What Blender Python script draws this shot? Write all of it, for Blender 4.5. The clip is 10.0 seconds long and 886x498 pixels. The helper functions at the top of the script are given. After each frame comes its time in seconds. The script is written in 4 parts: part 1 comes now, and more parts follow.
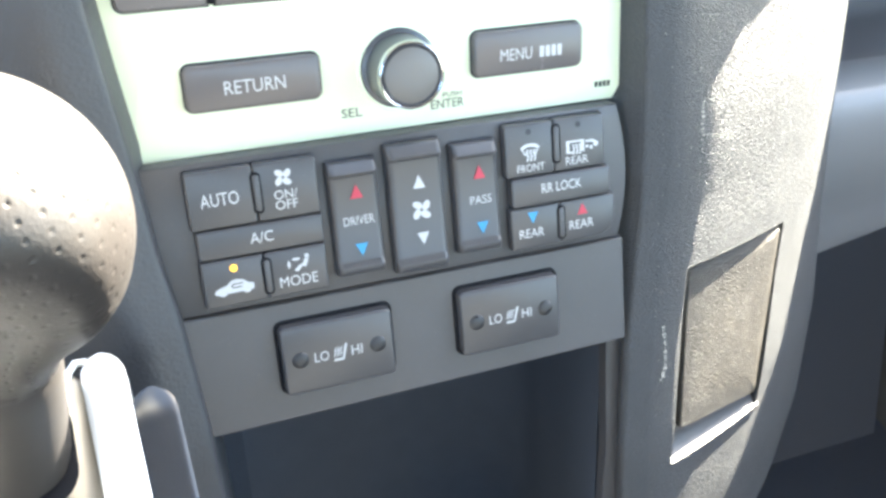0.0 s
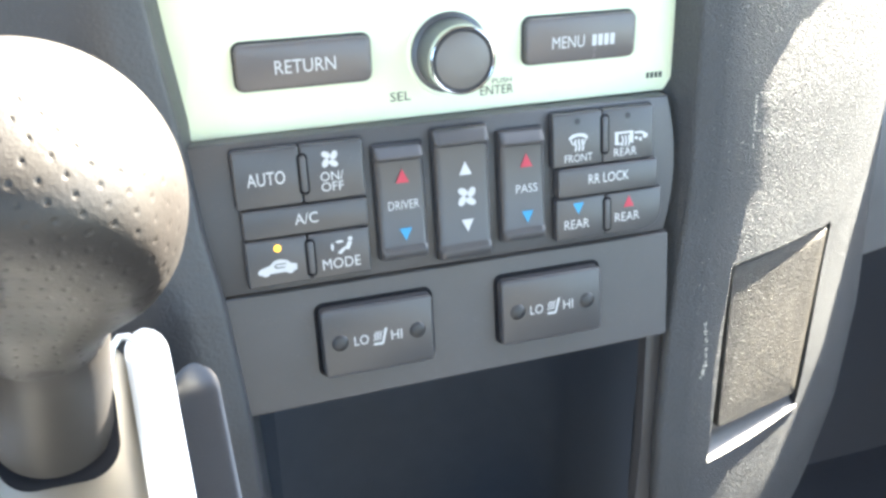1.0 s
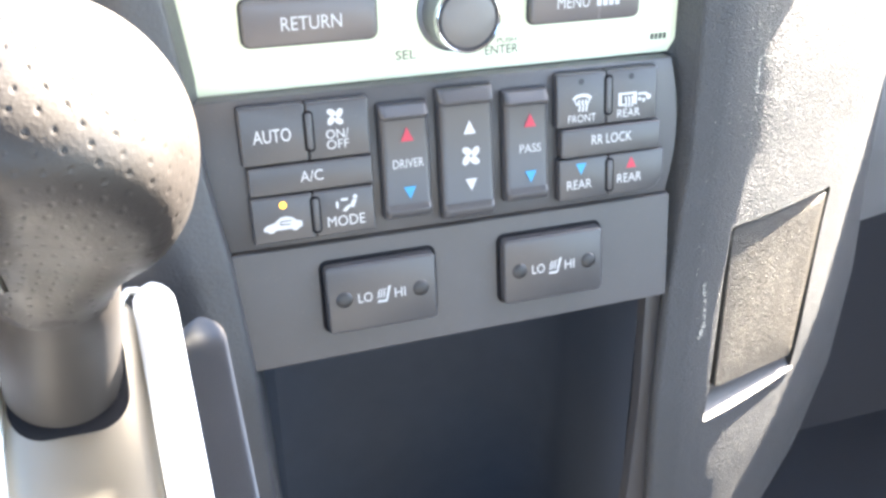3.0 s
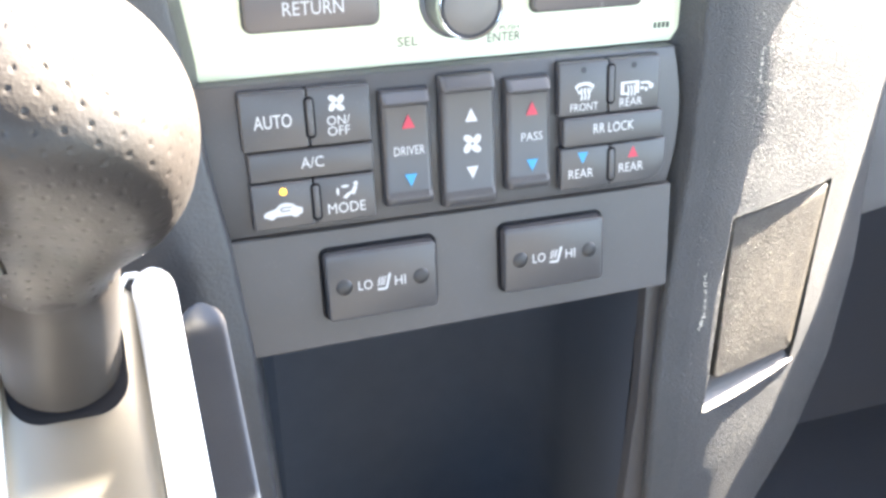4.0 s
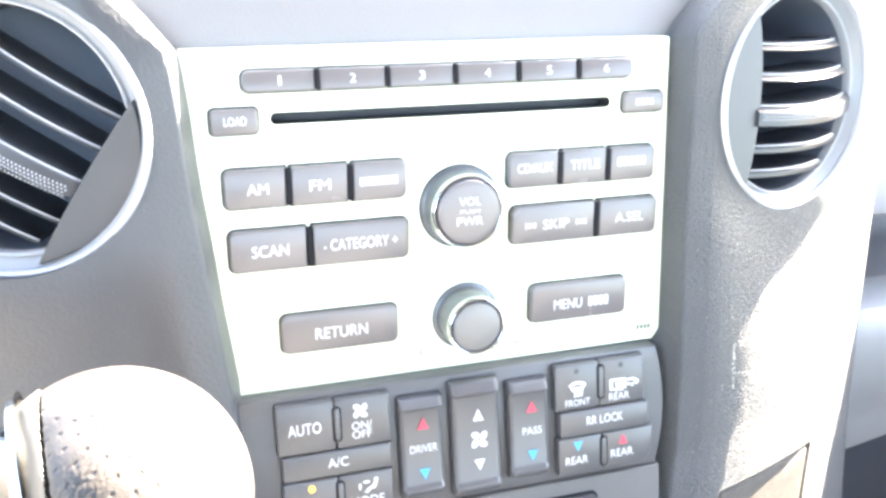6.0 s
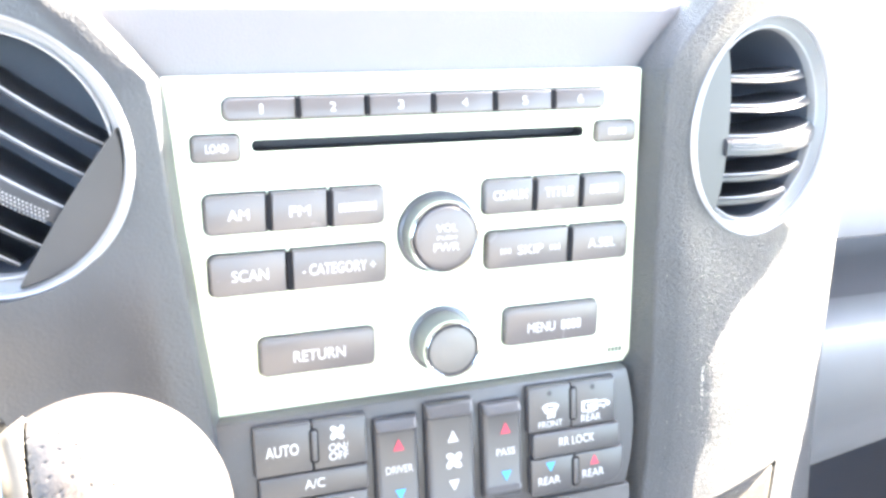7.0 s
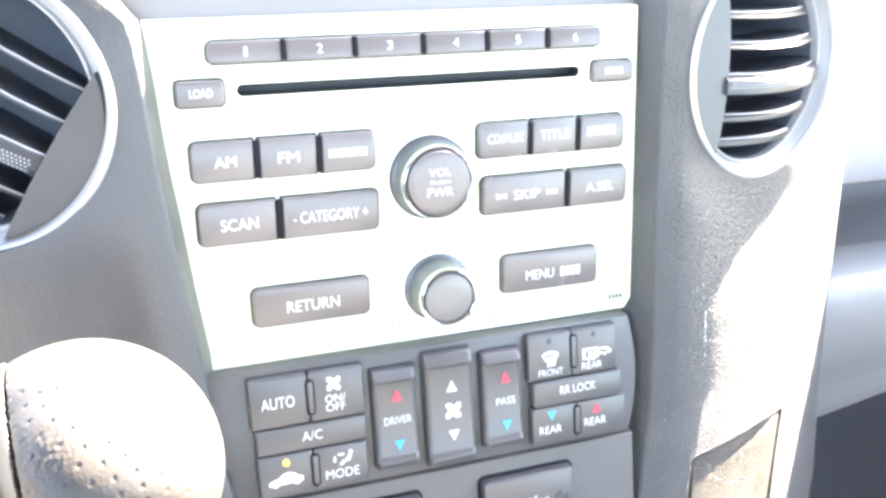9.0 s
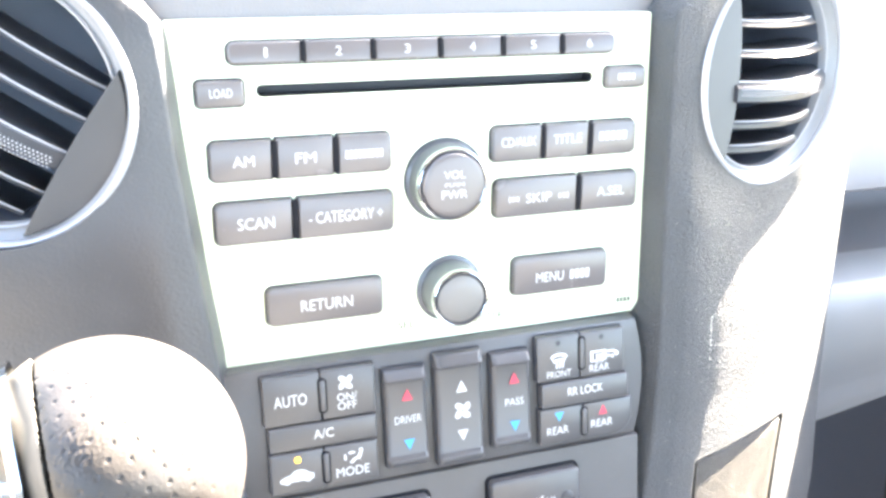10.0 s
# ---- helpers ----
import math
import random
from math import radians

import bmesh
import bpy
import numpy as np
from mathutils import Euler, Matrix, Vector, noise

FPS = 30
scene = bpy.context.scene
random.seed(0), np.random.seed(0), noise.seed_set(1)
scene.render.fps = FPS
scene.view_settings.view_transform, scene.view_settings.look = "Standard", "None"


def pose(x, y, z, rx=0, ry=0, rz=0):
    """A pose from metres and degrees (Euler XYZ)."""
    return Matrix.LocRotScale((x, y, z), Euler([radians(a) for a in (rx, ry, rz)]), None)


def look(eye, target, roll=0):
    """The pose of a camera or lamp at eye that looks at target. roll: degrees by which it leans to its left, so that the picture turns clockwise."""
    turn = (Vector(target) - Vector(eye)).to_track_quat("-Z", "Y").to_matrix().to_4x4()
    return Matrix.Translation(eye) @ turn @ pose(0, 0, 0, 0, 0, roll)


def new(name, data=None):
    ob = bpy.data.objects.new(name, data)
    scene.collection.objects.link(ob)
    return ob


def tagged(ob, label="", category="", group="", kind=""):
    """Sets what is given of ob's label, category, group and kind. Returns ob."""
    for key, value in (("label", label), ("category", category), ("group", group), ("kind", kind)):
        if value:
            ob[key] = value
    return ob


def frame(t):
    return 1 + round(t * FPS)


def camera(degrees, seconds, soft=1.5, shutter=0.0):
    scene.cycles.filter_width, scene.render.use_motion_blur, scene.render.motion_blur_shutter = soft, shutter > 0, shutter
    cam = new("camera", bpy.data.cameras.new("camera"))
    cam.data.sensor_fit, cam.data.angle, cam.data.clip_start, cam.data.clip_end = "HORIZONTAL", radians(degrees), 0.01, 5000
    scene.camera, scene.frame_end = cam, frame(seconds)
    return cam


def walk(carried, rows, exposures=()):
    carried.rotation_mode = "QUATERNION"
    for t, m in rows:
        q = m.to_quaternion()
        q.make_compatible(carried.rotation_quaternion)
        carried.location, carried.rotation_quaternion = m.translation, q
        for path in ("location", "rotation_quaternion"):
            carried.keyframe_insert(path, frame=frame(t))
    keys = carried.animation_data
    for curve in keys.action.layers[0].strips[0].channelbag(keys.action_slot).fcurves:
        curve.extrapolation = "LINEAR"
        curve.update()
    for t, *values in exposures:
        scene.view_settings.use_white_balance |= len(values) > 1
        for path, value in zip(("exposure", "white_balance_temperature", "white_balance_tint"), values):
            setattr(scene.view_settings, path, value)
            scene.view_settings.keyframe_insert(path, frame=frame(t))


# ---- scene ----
cam = camera(52.00, 10.0, soft=3.0, shutter=0.5)
# The radio's face is the plane y = 0 of the plan; BASE leans the whole plan back like the real dashboard.
BASE = Matrix.Rotation(radians(-LEAN), 4, "X") if (LEAN := 20.0) else Matrix.Identity(4)
PATH = [
    (0, (-0.08890, -0.30009, -0.01520), (0.03551, 0.04573, -0.17309), -2.45),
    (0.5, (-0.09289, -0.29925, -0.01538), (0.02468, 0.04812, -0.17509), -1.46),
    (1, (-0.09322, -0.29627, -0.01628), (0.01852, 0.05178, -0.17868), -1.17),
    (1.5, (-0.09116, -0.29841, -0.01725), (0.02504, 0.04848, -0.17900), -0.81),
    (2, (-0.09131, -0.29685, -0.02013), (0.02227, 0.04935, -0.18519), -0.67),
    (2.5, (-0.09635, -0.29999, -0.01820), (0.01628, 0.04138, -0.19364), -0.47),
    (3, (-0.09712, -0.29924, -0.01777), (0.01429, 0.04251, -0.19324), -0.61),
    (4.3, (-0.09776, -0.29923, -0.01999), (0.01418, 0.04059, -0.19885), 0.01),
    (4.5, (-0.10048, -0.30529, -0.01569), (0.01631, 0.03630, -0.18795), 0.21),
    (5, (-0.10470, -0.30504, 0.00182), (0.01079, 0.04901, -0.14417), -0.75),
    (5.5, (-0.10357, -0.32125, 0.02223), (0.01936, 0.03816, -0.10312), -1.18),
    (6, (-0.10620, -0.32128, 0.04244), (0.01121, 0.04520, -0.06670), -0.59),
    (6.2, (-0.10521, -0.32530, 0.04117), (0.01579, 0.04048, -0.06636), -0.49),
    (7.3, (-0.11029, -0.32581, 0.05177), (0.01953, 0.03802, -0.05204), 0.25),
    (7.5, (-0.10826, -0.32778, 0.04760), (0.02088, 0.03643, -0.05573), -0.08),
    (8, (-0.10488, -0.32478, 0.04235), (0.02351, 0.03736, -0.06887), -0.16),
    (8.5, (-0.10808, -0.32221, 0.04139), (0.01948, 0.03912, -0.07337), -0.15),
    (9, (-0.10344, -0.32291, 0.03862), (0.02168, 0.03851, -0.07851), -1.03),
    (9.5, (-0.11148, -0.32039, 0.04380), (0.01773, 0.03833, -0.07711), 0.45),
    (10, (-0.11212, -0.32317, 0.04075), (0.01637, 0.03689, -0.07691), -0.03),
]
EXPOSURES = [(0.0, 5.39, 6950, 4), (1.0, 5.31, 6950, 4), (2.0, 5.52, 7000, 7), (3.0, 5.62, 7080, 10), (4.5, 5.67, 7250, 10), (5.0, 6.04, 7250, 10), (5.5, 6.19, 7250, 10), (6.0, 6.31, 7250, 10), (7.5, 6.43, 7250, 10), (8.5, 6.34, 7250, 10), (10.0, 6.26, 7250, 10)]
walk(cam, [(t, BASE @ look(eye, target, roll)) for t, eye, target, roll in PATH], EXPOSURES)

# ---- light ----
SUN = (BASE @ Vector((0.67, 0.25, 0.70))).normalized()
world = bpy.data.worlds.new("sky")
scene.world = world
world.use_nodes = True
wn = world.node_tree.nodes
sky = wn.new("ShaderNodeTexSky")
sky.sky_type, sky.sun_disc = "NISHITA", False
sky.sun_elevation, sky.sun_rotation = math.asin(SUN.z), math.atan2(SUN.x, SUN.y)
sky.air_density, sky.dust_density, sky.ozone_density = 1.0, 1.6, 0.6
wn["Background"].inputs["Strength"].default_value = 0.05
world.node_tree.links.new(sky.outputs["Color"], wn["Background"].inputs["Color"])
sun_data = bpy.data.lights.new("sun", "SUN")
sun_data.energy, sun_data.angle, sun_data.color = 5.0, radians(0.5), (1.0, 0.95, 0.87)
sun = new("sun", sun_data)
sun.matrix_world = look(tuple(SUN * 3), (0, 0, 0))


# ---- materials ----
def material(name, color, rough=0.5, metal=0.0, vary=0.12, scale=60.0, grain=0.0, grain_scale=1500.0, dust=0.0, coat=0.0, dust_scale=900.0, spec=0.5, depth=0.0004, patch=220.0, domes=0.0):
    """A surface with soft blotches (vary at scale), fine relief (grain) and specks of dust."""
    m = bpy.data.materials.new(name)
    m.use_nodes = True
    nt = m.node_tree
    n, link = nt.nodes, nt.links.new
    b = n["Principled BSDF"]
    b.inputs["Metallic"].default_value = metal
    b.inputs["Coat Weight"].default_value = coat
    b.inputs["Coat Roughness"].default_value = 0.15
    b.inputs["Specular IOR Level"].default_value = spec
    tc = n.new("ShaderNodeTexCoord")
    soft = n.new("ShaderNodeTexNoise")
    soft.inputs["Scale"].default_value, soft.inputs["Detail"].default_value = scale, 5
    link(tc.outputs["Object"], soft.inputs["Vector"])
    mix = n.new("ShaderNodeMix")
    mix.data_type = "RGBA"
    mix.inputs["A"].default_value = (*[c * (1 - vary) for c in color], 1)
    mix.inputs["B"].default_value = (*[min(1, c * (1 + vary)) for c in color], 1)
    link(soft.outputs["Fac"], mix.inputs["Factor"])
    out = mix.outputs["Result"]
    if dust:
        speck = n.new("ShaderNodeTexVoronoi")
        speck.inputs["Scale"].default_value = dust_scale
        link(tc.outputs["Object"], speck.inputs["Vector"])
        ramp = n.new("ShaderNodeValToRGB")
        ramp.color_ramp.elements[0].position, ramp.color_ramp.elements[1].position = 0.12, 0.3
        ramp.color_ramp.elements[0].color, ramp.color_ramp.elements[1].color = (1, 1, 1, 1), (0, 0, 0, 1)
        link(speck.outputs["Distance"], ramp.inputs["Fac"])
        where = n.new("ShaderNodeTexNoise")
        where.inputs["Scale"].default_value, where.inputs["Detail"].default_value = patch, 3
        link(tc.outputs["Object"], where.inputs["Vector"])
        cut = n.new("ShaderNodeMapRange")
        cut.inputs["From Min"].default_value, cut.inputs["From Max"].default_value = 0.48, 0.66
        cut.inputs["To Max"].default_value = dust
        link(where.outputs["Fac"], cut.inputs["Value"])
        times = n.new("ShaderNodeMath")
        times.operation = "MULTIPLY"
        link(ramp.outputs["Color"], times.inputs[0])
        link(cut.outputs["Result"], times.inputs[1])
        over = n.new("ShaderNodeMix")
        over.data_type = "RGBA"
        over.inputs["B"].default_value = (0.55, 0.5, 0.42, 1)
        link(times.outputs["Value"], over.inputs["Factor"])
        link(out, over.inputs["A"])
        out = over.outputs["Result"]
    link(out, b.inputs["Base Color"])
    rr = n.new("ShaderNodeMapRange")
    rr.inputs["To Min"].default_value, rr.inputs["To Max"].default_value = max(0.02, rough * 0.85), min(1, rough * 1.15)
    link(soft.outputs["Fac"], rr.inputs["Value"])
    link(rr.outputs["Result"], b.inputs["Roughness"])
    if grain:
        fine = n.new("ShaderNodeTexNoise")
        fine.inputs["Scale"].default_value, fine.inputs["Detail"].default_value = grain_scale, 3
        link(tc.outputs["Object"], fine.inputs["Vector"])
        bump = n.new("ShaderNodeBump")
        bump.inputs["Strength"].default_value, bump.inputs["Distance"].default_value = grain, depth
        height = fine.outputs["Fac"]
        if domes:
            cell = n.new("ShaderNodeTexVoronoi")
            cell.inputs["Scale"].default_value = domes
            link(tc.outputs["Object"], cell.inputs["Vector"])
            less = n.new("ShaderNodeMath")
            less.operation = "SUBTRACT"
            link(height, less.inputs[0])
            link(cell.outputs["Distance"], less.inputs[1])
            height = less.outputs["Value"]
        link(height, bump.inputs["Height"])
        link(bump.outputs["Normal"], b.inputs["Normal"])
    return m


PILLAR = material("grained_dark_plastic", (0.037, 0.038, 0.042), 0.42, grain=1.0, grain_scale=760, dust=0.05, vary=0.2, depth=0.00022)
DUSTY = material("dusty_grained_plastic", (0.050, 0.0505, 0.052), 0.42, grain=1.0, grain_scale=1800, dust=0.09, vary=0.2, dust_scale=1100, depth=0.00060, patch=160, domes=1500)
# Warmer than DUSTY: real dust, plus the sun's gold put into the colour.
DOOR = material("sun_tinted_dusty_plastic", (0.046, 0.041, 0.035), 0.36, grain=1.0, grain_scale=1800, dust=0.6, vary=0.25, dust_scale=1000, depth=0.00055, patch=160, domes=1500)
RIDGE = material("satin_ridge_plastic", (0.018, 0.021, 0.027), 0.26, vary=0.1, spec=0.6)
PLATE = material("satin_dark_plastic", (0.062, 0.059, 0.060), 0.4, grain=0.12, grain_scale=2500, dust=0.05)
BUTTON = material("dark_button_plastic", (0.057, 0.055, 0.057), 0.3, grain=0.05, grain_scale=3000, dust=0.04)
SHEEN = material("satin_rocker_plastic", (0.060, 0.058, 0.060), 0.32, vary=0.08, spec=0.45, coat=0.08)
GLOSS = material("gloss_dark_plastic", (0.022, 0.021, 0.022), 0.42, vary=0.08)
# Cubby colour raised towards blue so it holds the veiling glare.
CAVITY = material("haze_lifted_cubby_plastic", (0.082, 0.096, 0.122), 0.8, grain=0.2, spec=0.1)
GAP = material("dark_gap", (0.02, 0.02, 0.024), 0.6)
# Near-black colour carries the shade of narrow recesses left uncut.
RECESS_SHADE = material("recess_shade_black", (0.005, 0.005, 0.007), 0.8, spec=0.2)
FACE = material("pale_green_silver_paint", (0.74, 0.80, 0.60), 0.42, 0.1, vary=0.04, grain=0.03, grain_scale=4000)
TAUPE = material("taupe_button_plastic", (0.105, 0.093, 0.092), 0.26, vary=0.08, grain=0.03, grain_scale=3000)
CHROME = material("chrome", (0.55, 0.56, 0.58), 0.16, 1.0, vary=0.05)
SATIN = material("satin_silver_paint", (0.34, 0.345, 0.36), 0.32, 0.25, vary=0.06)
RAIL = material("bright_polished_rail", (0.8, 0.79, 0.77), 0.3, 0.35, vary=0.04)
SIDE = material("brushed_grey_metal", (0.10, 0.105, 0.115), 0.36, 0.5, vary=0.1)
CAP = material("warm_grey_cap", (0.13, 0.122, 0.114), 0.4, vary=0.08)
LEATHER = material("grey_leather", (0.0195, 0.0166, 0.0155), 0.46, spec=0.5, vary=0.15, scale=90, grain=0.22, grain_scale=1100)
NECK = material("smooth_dark_plastic", (0.022, 0.0193, 0.0183), 0.5, vary=0.1, spec=0.3)
GATE = material("champagne_satin_metal", (0.27, 0.245, 0.205), 0.46, 1.0, vary=0.06)
DASH = material("light_grey_dash_plastic", (0.146, 0.137, 0.142), 0.5, grain=0.4, grain_scale=1200, vary=0.1, scale=20)
TRIM = material("silver_dash_trim", (0.21, 0.206, 0.206), 0.42, 0.0, vary=0.06, scale=25)
LOWER = material("dark_footwell_trim", (0.06, 0.066, 0.083), 0.7, grain=0.4)
HEADLINER = material("pale_headliner", (0.42, 0.395, 0.36), 0.9, vary=0.06, scale=12)
LINING = material("cabin_lining", (0.09, 0.088, 0.086), 0.85, vary=0.1, scale=8)
WHITE = material("white_print", (0.45, 0.45, 0.45), 0.5, vary=0.03)
DARKPRINT = material("grey_print", (0.04, 0.048, 0.043), 0.5, vary=0.03)
RED = material("red_print", (0.42, 0.03, 0.055), 0.5, vary=0.03)
BLUE = material("blue_print", (0.025, 0.24, 0.43), 0.5, vary=0.03)
SLAT = material("vent_slat_plastic", (0.028, 0.030, 0.036), 0.34, vary=0.1, spec=0.4)
VCAP = material("vent_cap_plastic", (0.042, 0.043, 0.047), 0.38, vary=0.15, scale=40, grain=0.1)
# Barrel colour is lifted and blued to carry the lens haze.
BARREL = material("haze_tinted_vent_barrel", (0.085, 0.094, 0.118), 0.6, vary=0.15)
DISH = material("grey_vent_dish", (0.2, 0.205, 0.215), 0.35, vary=0.1)
RIM = material("pale_vent_rim", (0.3, 0.3, 0.31), 0.35, vary=0.08)
ENDCAP = material("satin_silver_cap", (0.085, 0.079, 0.071), 0.38, 0.1, vary=0.1)
LED = material("amber_lamp", (0.9, 0.5, 0.05), 0.4, vary=0.02)
led_node = LED.node_tree.nodes["Principled BSDF"]
led_node.inputs["Emission Color"].default_value = (1.0, 0.48, 0.03, 1)
led_node.inputs["Emission Strength"].default_value = 0.06

# ---- building helpers ----
ORIGIN = {}


def thing(name, origin, label, category, group="", kind=""):
    ob = new(name)
    ob.empty_display_size = 0.02
    ob.matrix_world = BASE @ Matrix.Translation(origin)
    ORIGIN[ob.name] = Vector(origin)
    return tagged(ob, label, category, group, kind)


def part(name, bm, mat, parent, label="", smooth=True):
    """Links a bmesh, drawn in the plan's own metres, as one mesh under a thing or a part."""
    o = ORIGIN[parent.name]
    bmesh.ops.translate(bm, verts=bm.verts, vec=-o)
    bmesh.ops.recalc_face_normals(bm, faces=bm.faces)
    me = bpy.data.meshes.new(name)
    bm.to_mesh(me)
    bm.free()
    me.materials.append(mat)
    if smooth:
        me.shade_smooth()
        me.set_sharp_from_angle(angle=radians(38))
    ob = new(name, me)
    ob.parent = parent
    ORIGIN[ob.name] = o
    return tagged(ob, label)


def solid(name, bm, mat, label, category, kind="structure", smooth=True):
    """A top-level mesh of the setting, drawn in the plan's metres."""
    bmesh.ops.recalc_face_normals(bm, faces=bm.faces)
    me = bpy.data.meshes.new(name)
    bm.to_mesh(me)
    bm.free()
    me.materials.append(mat)
    if smooth:
        me.shade_smooth()
        me.set_sharp_from_angle(angle=radians(38))
    ob = new(name, me)
    ob.matrix_world = BASE.copy()
    ORIGIN[ob.name] = Vector((0, 0, 0))
    return tagged(ob, label, category, kind=kind)


def flat(x, z, w):
    """On the radio's face: w metres proud of it."""
    return Vector((x, -w, z))


def plate_y(z):
    return -0.0065 + 0.12 * (z + 0.103)


def leaning(x, z, w):
    """On the climate panel, which leans out towards its foot."""
    return Vector((x, plate_y(z) - w, z))


def outline(x0, x1, z0, z1, r, steps=5):
    """A rounded rectangle, anticlockwise. r: one radius, or four (lower left, lower right, upper right, upper left)."""
    rs = r if isinstance(r, tuple) else (r,) * 4
    pts = []
    for (cx, cz, a), q in zip(((x0, z0, 180), (x1, z0, 270), (x1, z1, 0), (x0, z1, 90)), rs):
        if q < 1e-5:
            pts.append((cx, cz))
            continue
        ox, oz = cx + (q if cx == x0 else -q), cz + (q if cz == z0 else -q)
        for k in range(steps + 1):
            t = radians(a + 90 * k / steps)
            pts.append((ox + q * math.cos(t), oz + q * math.sin(t)))
    return pts


def inset(pts, d):
    """The outline moved inwards by d."""
    n, res = len(pts), []
    for i in range(n):
        a, b, c = Vector(pts[i - 1]), Vector(pts[i]), Vector(pts[(i + 1) % n])
        e, f = (b - a).normalized(), (c - b).normalized()
        m = Vector((-(e.y + f.y), e.x + f.x))
        m = m.normalized() if m.length > 1e-9 else Vector((-e.y, e.x))
        res.append(tuple(b + m * d / max(0.5, m.dot(Vector((-e.y, e.x))))))
    return res


def rings(bm, loops, cap_last=True, cap_first=False, closed=True):
    """Skins loops of points, each with as many points as the next."""
    made = [[bm.verts.new(p) for p in loop] for loop in loops]
    for lo, hi in zip(made, made[1:]):
        n = len(lo)
        for i in range(n if closed else n - 1):
            bm.faces.new((lo[i], lo[(i + 1) % n], hi[(i + 1) % n], hi[i]))
    if cap_last:
        bm.faces.new(made[-1])
    if cap_first:
        bm.faces.new(made[0][::-1])
    return made


def pad(pts, depth, place, edge=0.0007, base=-0.001):
    """A button-like block over the outline, with softened edges."""
    bm = bmesh.new()
    loops = [[place(x, z, base) for x, z in pts], [place(x, z, depth - edge) for x, z in pts]]
    for k in (30, 60, 90):
        q = inset(pts, edge * (1 - math.cos(radians(k))))
        loops.append([place(x, z, depth - edge + edge * math.sin(radians(k))) for x, z in q])
    rings(bm, loops)
    return bm


def tile(pts, w, place):
    """Print: a flat shape w proud of the face."""
    bm = bmesh.new()
    bm.faces.new([bm.verts.new(place(x, z, w)) for x, z in pts])
    return bm


def merged(shapes, w, place):
    bm = bmesh.new()
    for pts in shapes:
        bm.faces.new([bm.verts.new(place(x, z, w)) for x, z in pts])
    return bm


def disc_pts(cx, cz, r, n=20, rz=None):
    return [(cx + r * math.cos(2 * math.pi * k / n), cz + (rz or r) * math.sin(2 * math.pi * k / n)) for k in range(n)]


WORDS = ("AUTO", "ON/", "OFF", "A/C", "MODE", "DRIVER", "PASS", "FRONT", "REAR", "RR LOCK", "LO", "HI", "1", "2", "3", "4", "5", "6",
         "LOAD", "AM", "FM", "SCAN", "- CATEGORY +", "RETURN", "SEL", "ENTER", "VOL", "PUSH", "PWR", "CD/AUX", "TITLE", "SKIP", "A.SEL", "MENU")
GLYPHS = {}
for word in WORDS:
    cu = bpy.data.curves.new("word", "FONT")
    cu.body, cu.resolution_u, cu.offset = word, 3, 0.001
    GLYPHS[word] = new("word", cu)
depsgraph = bpy.context.evaluated_depsgraph_get()
for word, ob in list(GLYPHS.items()):
    me = bpy.data.meshes.new_from_object(ob.evaluated_get(depsgraph))
    vs = np.array([v.co[:2] for v in me.vertices])
    lo, hi = vs.min(0), vs.max(0)
    GLYPHS[word] = ((vs - (lo + hi) / 2) / (hi - lo), [tuple(p.vertices) for p in me.polygons])
    cu = ob.data
    bpy.data.objects.remove(ob)
    bpy.data.curves.remove(cu)
    bpy.data.meshes.remove(me)


def text(word, cx, cz, width, height, w, place):
    """The word as print, cx, cz its middle."""
    vs, faces = GLYPHS[word]
    bm = bmesh.new()
    made = [bm.verts.new(place(cx + x * width, cz + z * height, w)) for x, z in vs]
    for f in faces:
        try:
            bm.faces.new([made[i] for i in f])
        except ValueError:
            pass
    return bm


def bars(cx, cz, width, height, n, w, place):
    step = width / n
    return merged([outline(cx - width / 2 + k * step, cx - width / 2 + (k + 0.72) * step, cz - height / 2, cz + height / 2, 0.0001, 1) for k in range(n)], w, place)


def tri(cx, cz, width, height):
    s = 1 if height > 0 else -1
    pts = [(cx - width / 2, cz - height / 2), (cx + width / 2, cz - height / 2), (cx, cz + height / 2)]
    return pts[::s]


def fan_shapes(cx, cz, r):
    res = []
    for k in range(4):
        a = radians(38 + 90 * k)
        ux, uz = math.cos(a), math.sin(a)
        pts = []
        for j in range(12):
            t = 2 * math.pi * j / 12
            p, q = 0.56 * r + 0.46 * r * math.cos(t), 0.33 * r * math.sin(t) + 0.1 * r * math.cos(t)
            pts.append((cx + p * ux - q * uz, cz + p * uz + q * ux))
        res.append(pts)
    return res


def spin(profile, centre, axis, n=48, cap=True):
    """A turned body: profile of (radius, distance along the axis)."""
    a = Vector(axis).normalized()
    u = a.orthogonal().normalized()
    v = a.cross(u)
    bm = bmesh.new()
    loops = [[Vector(centre) + a * h + (u * math.cos(2 * math.pi * k / n) + v * math.sin(2 * math.pi * k / n)) * r for k in range(n)] for r, h in profile]
    rings(bm, loops, cap_last=cap)
    return bm


def lerp_table(table, z):
    """Smooth value at z of rows (z, value), z falling."""
    for (z1, a), (z0, b) in zip(table, table[1:]):
        if z >= z0:
            t = min(1, max(0, (z1 - z) / (z1 - z0)))
            return a + (b - a) * t
    return table[-1][1]


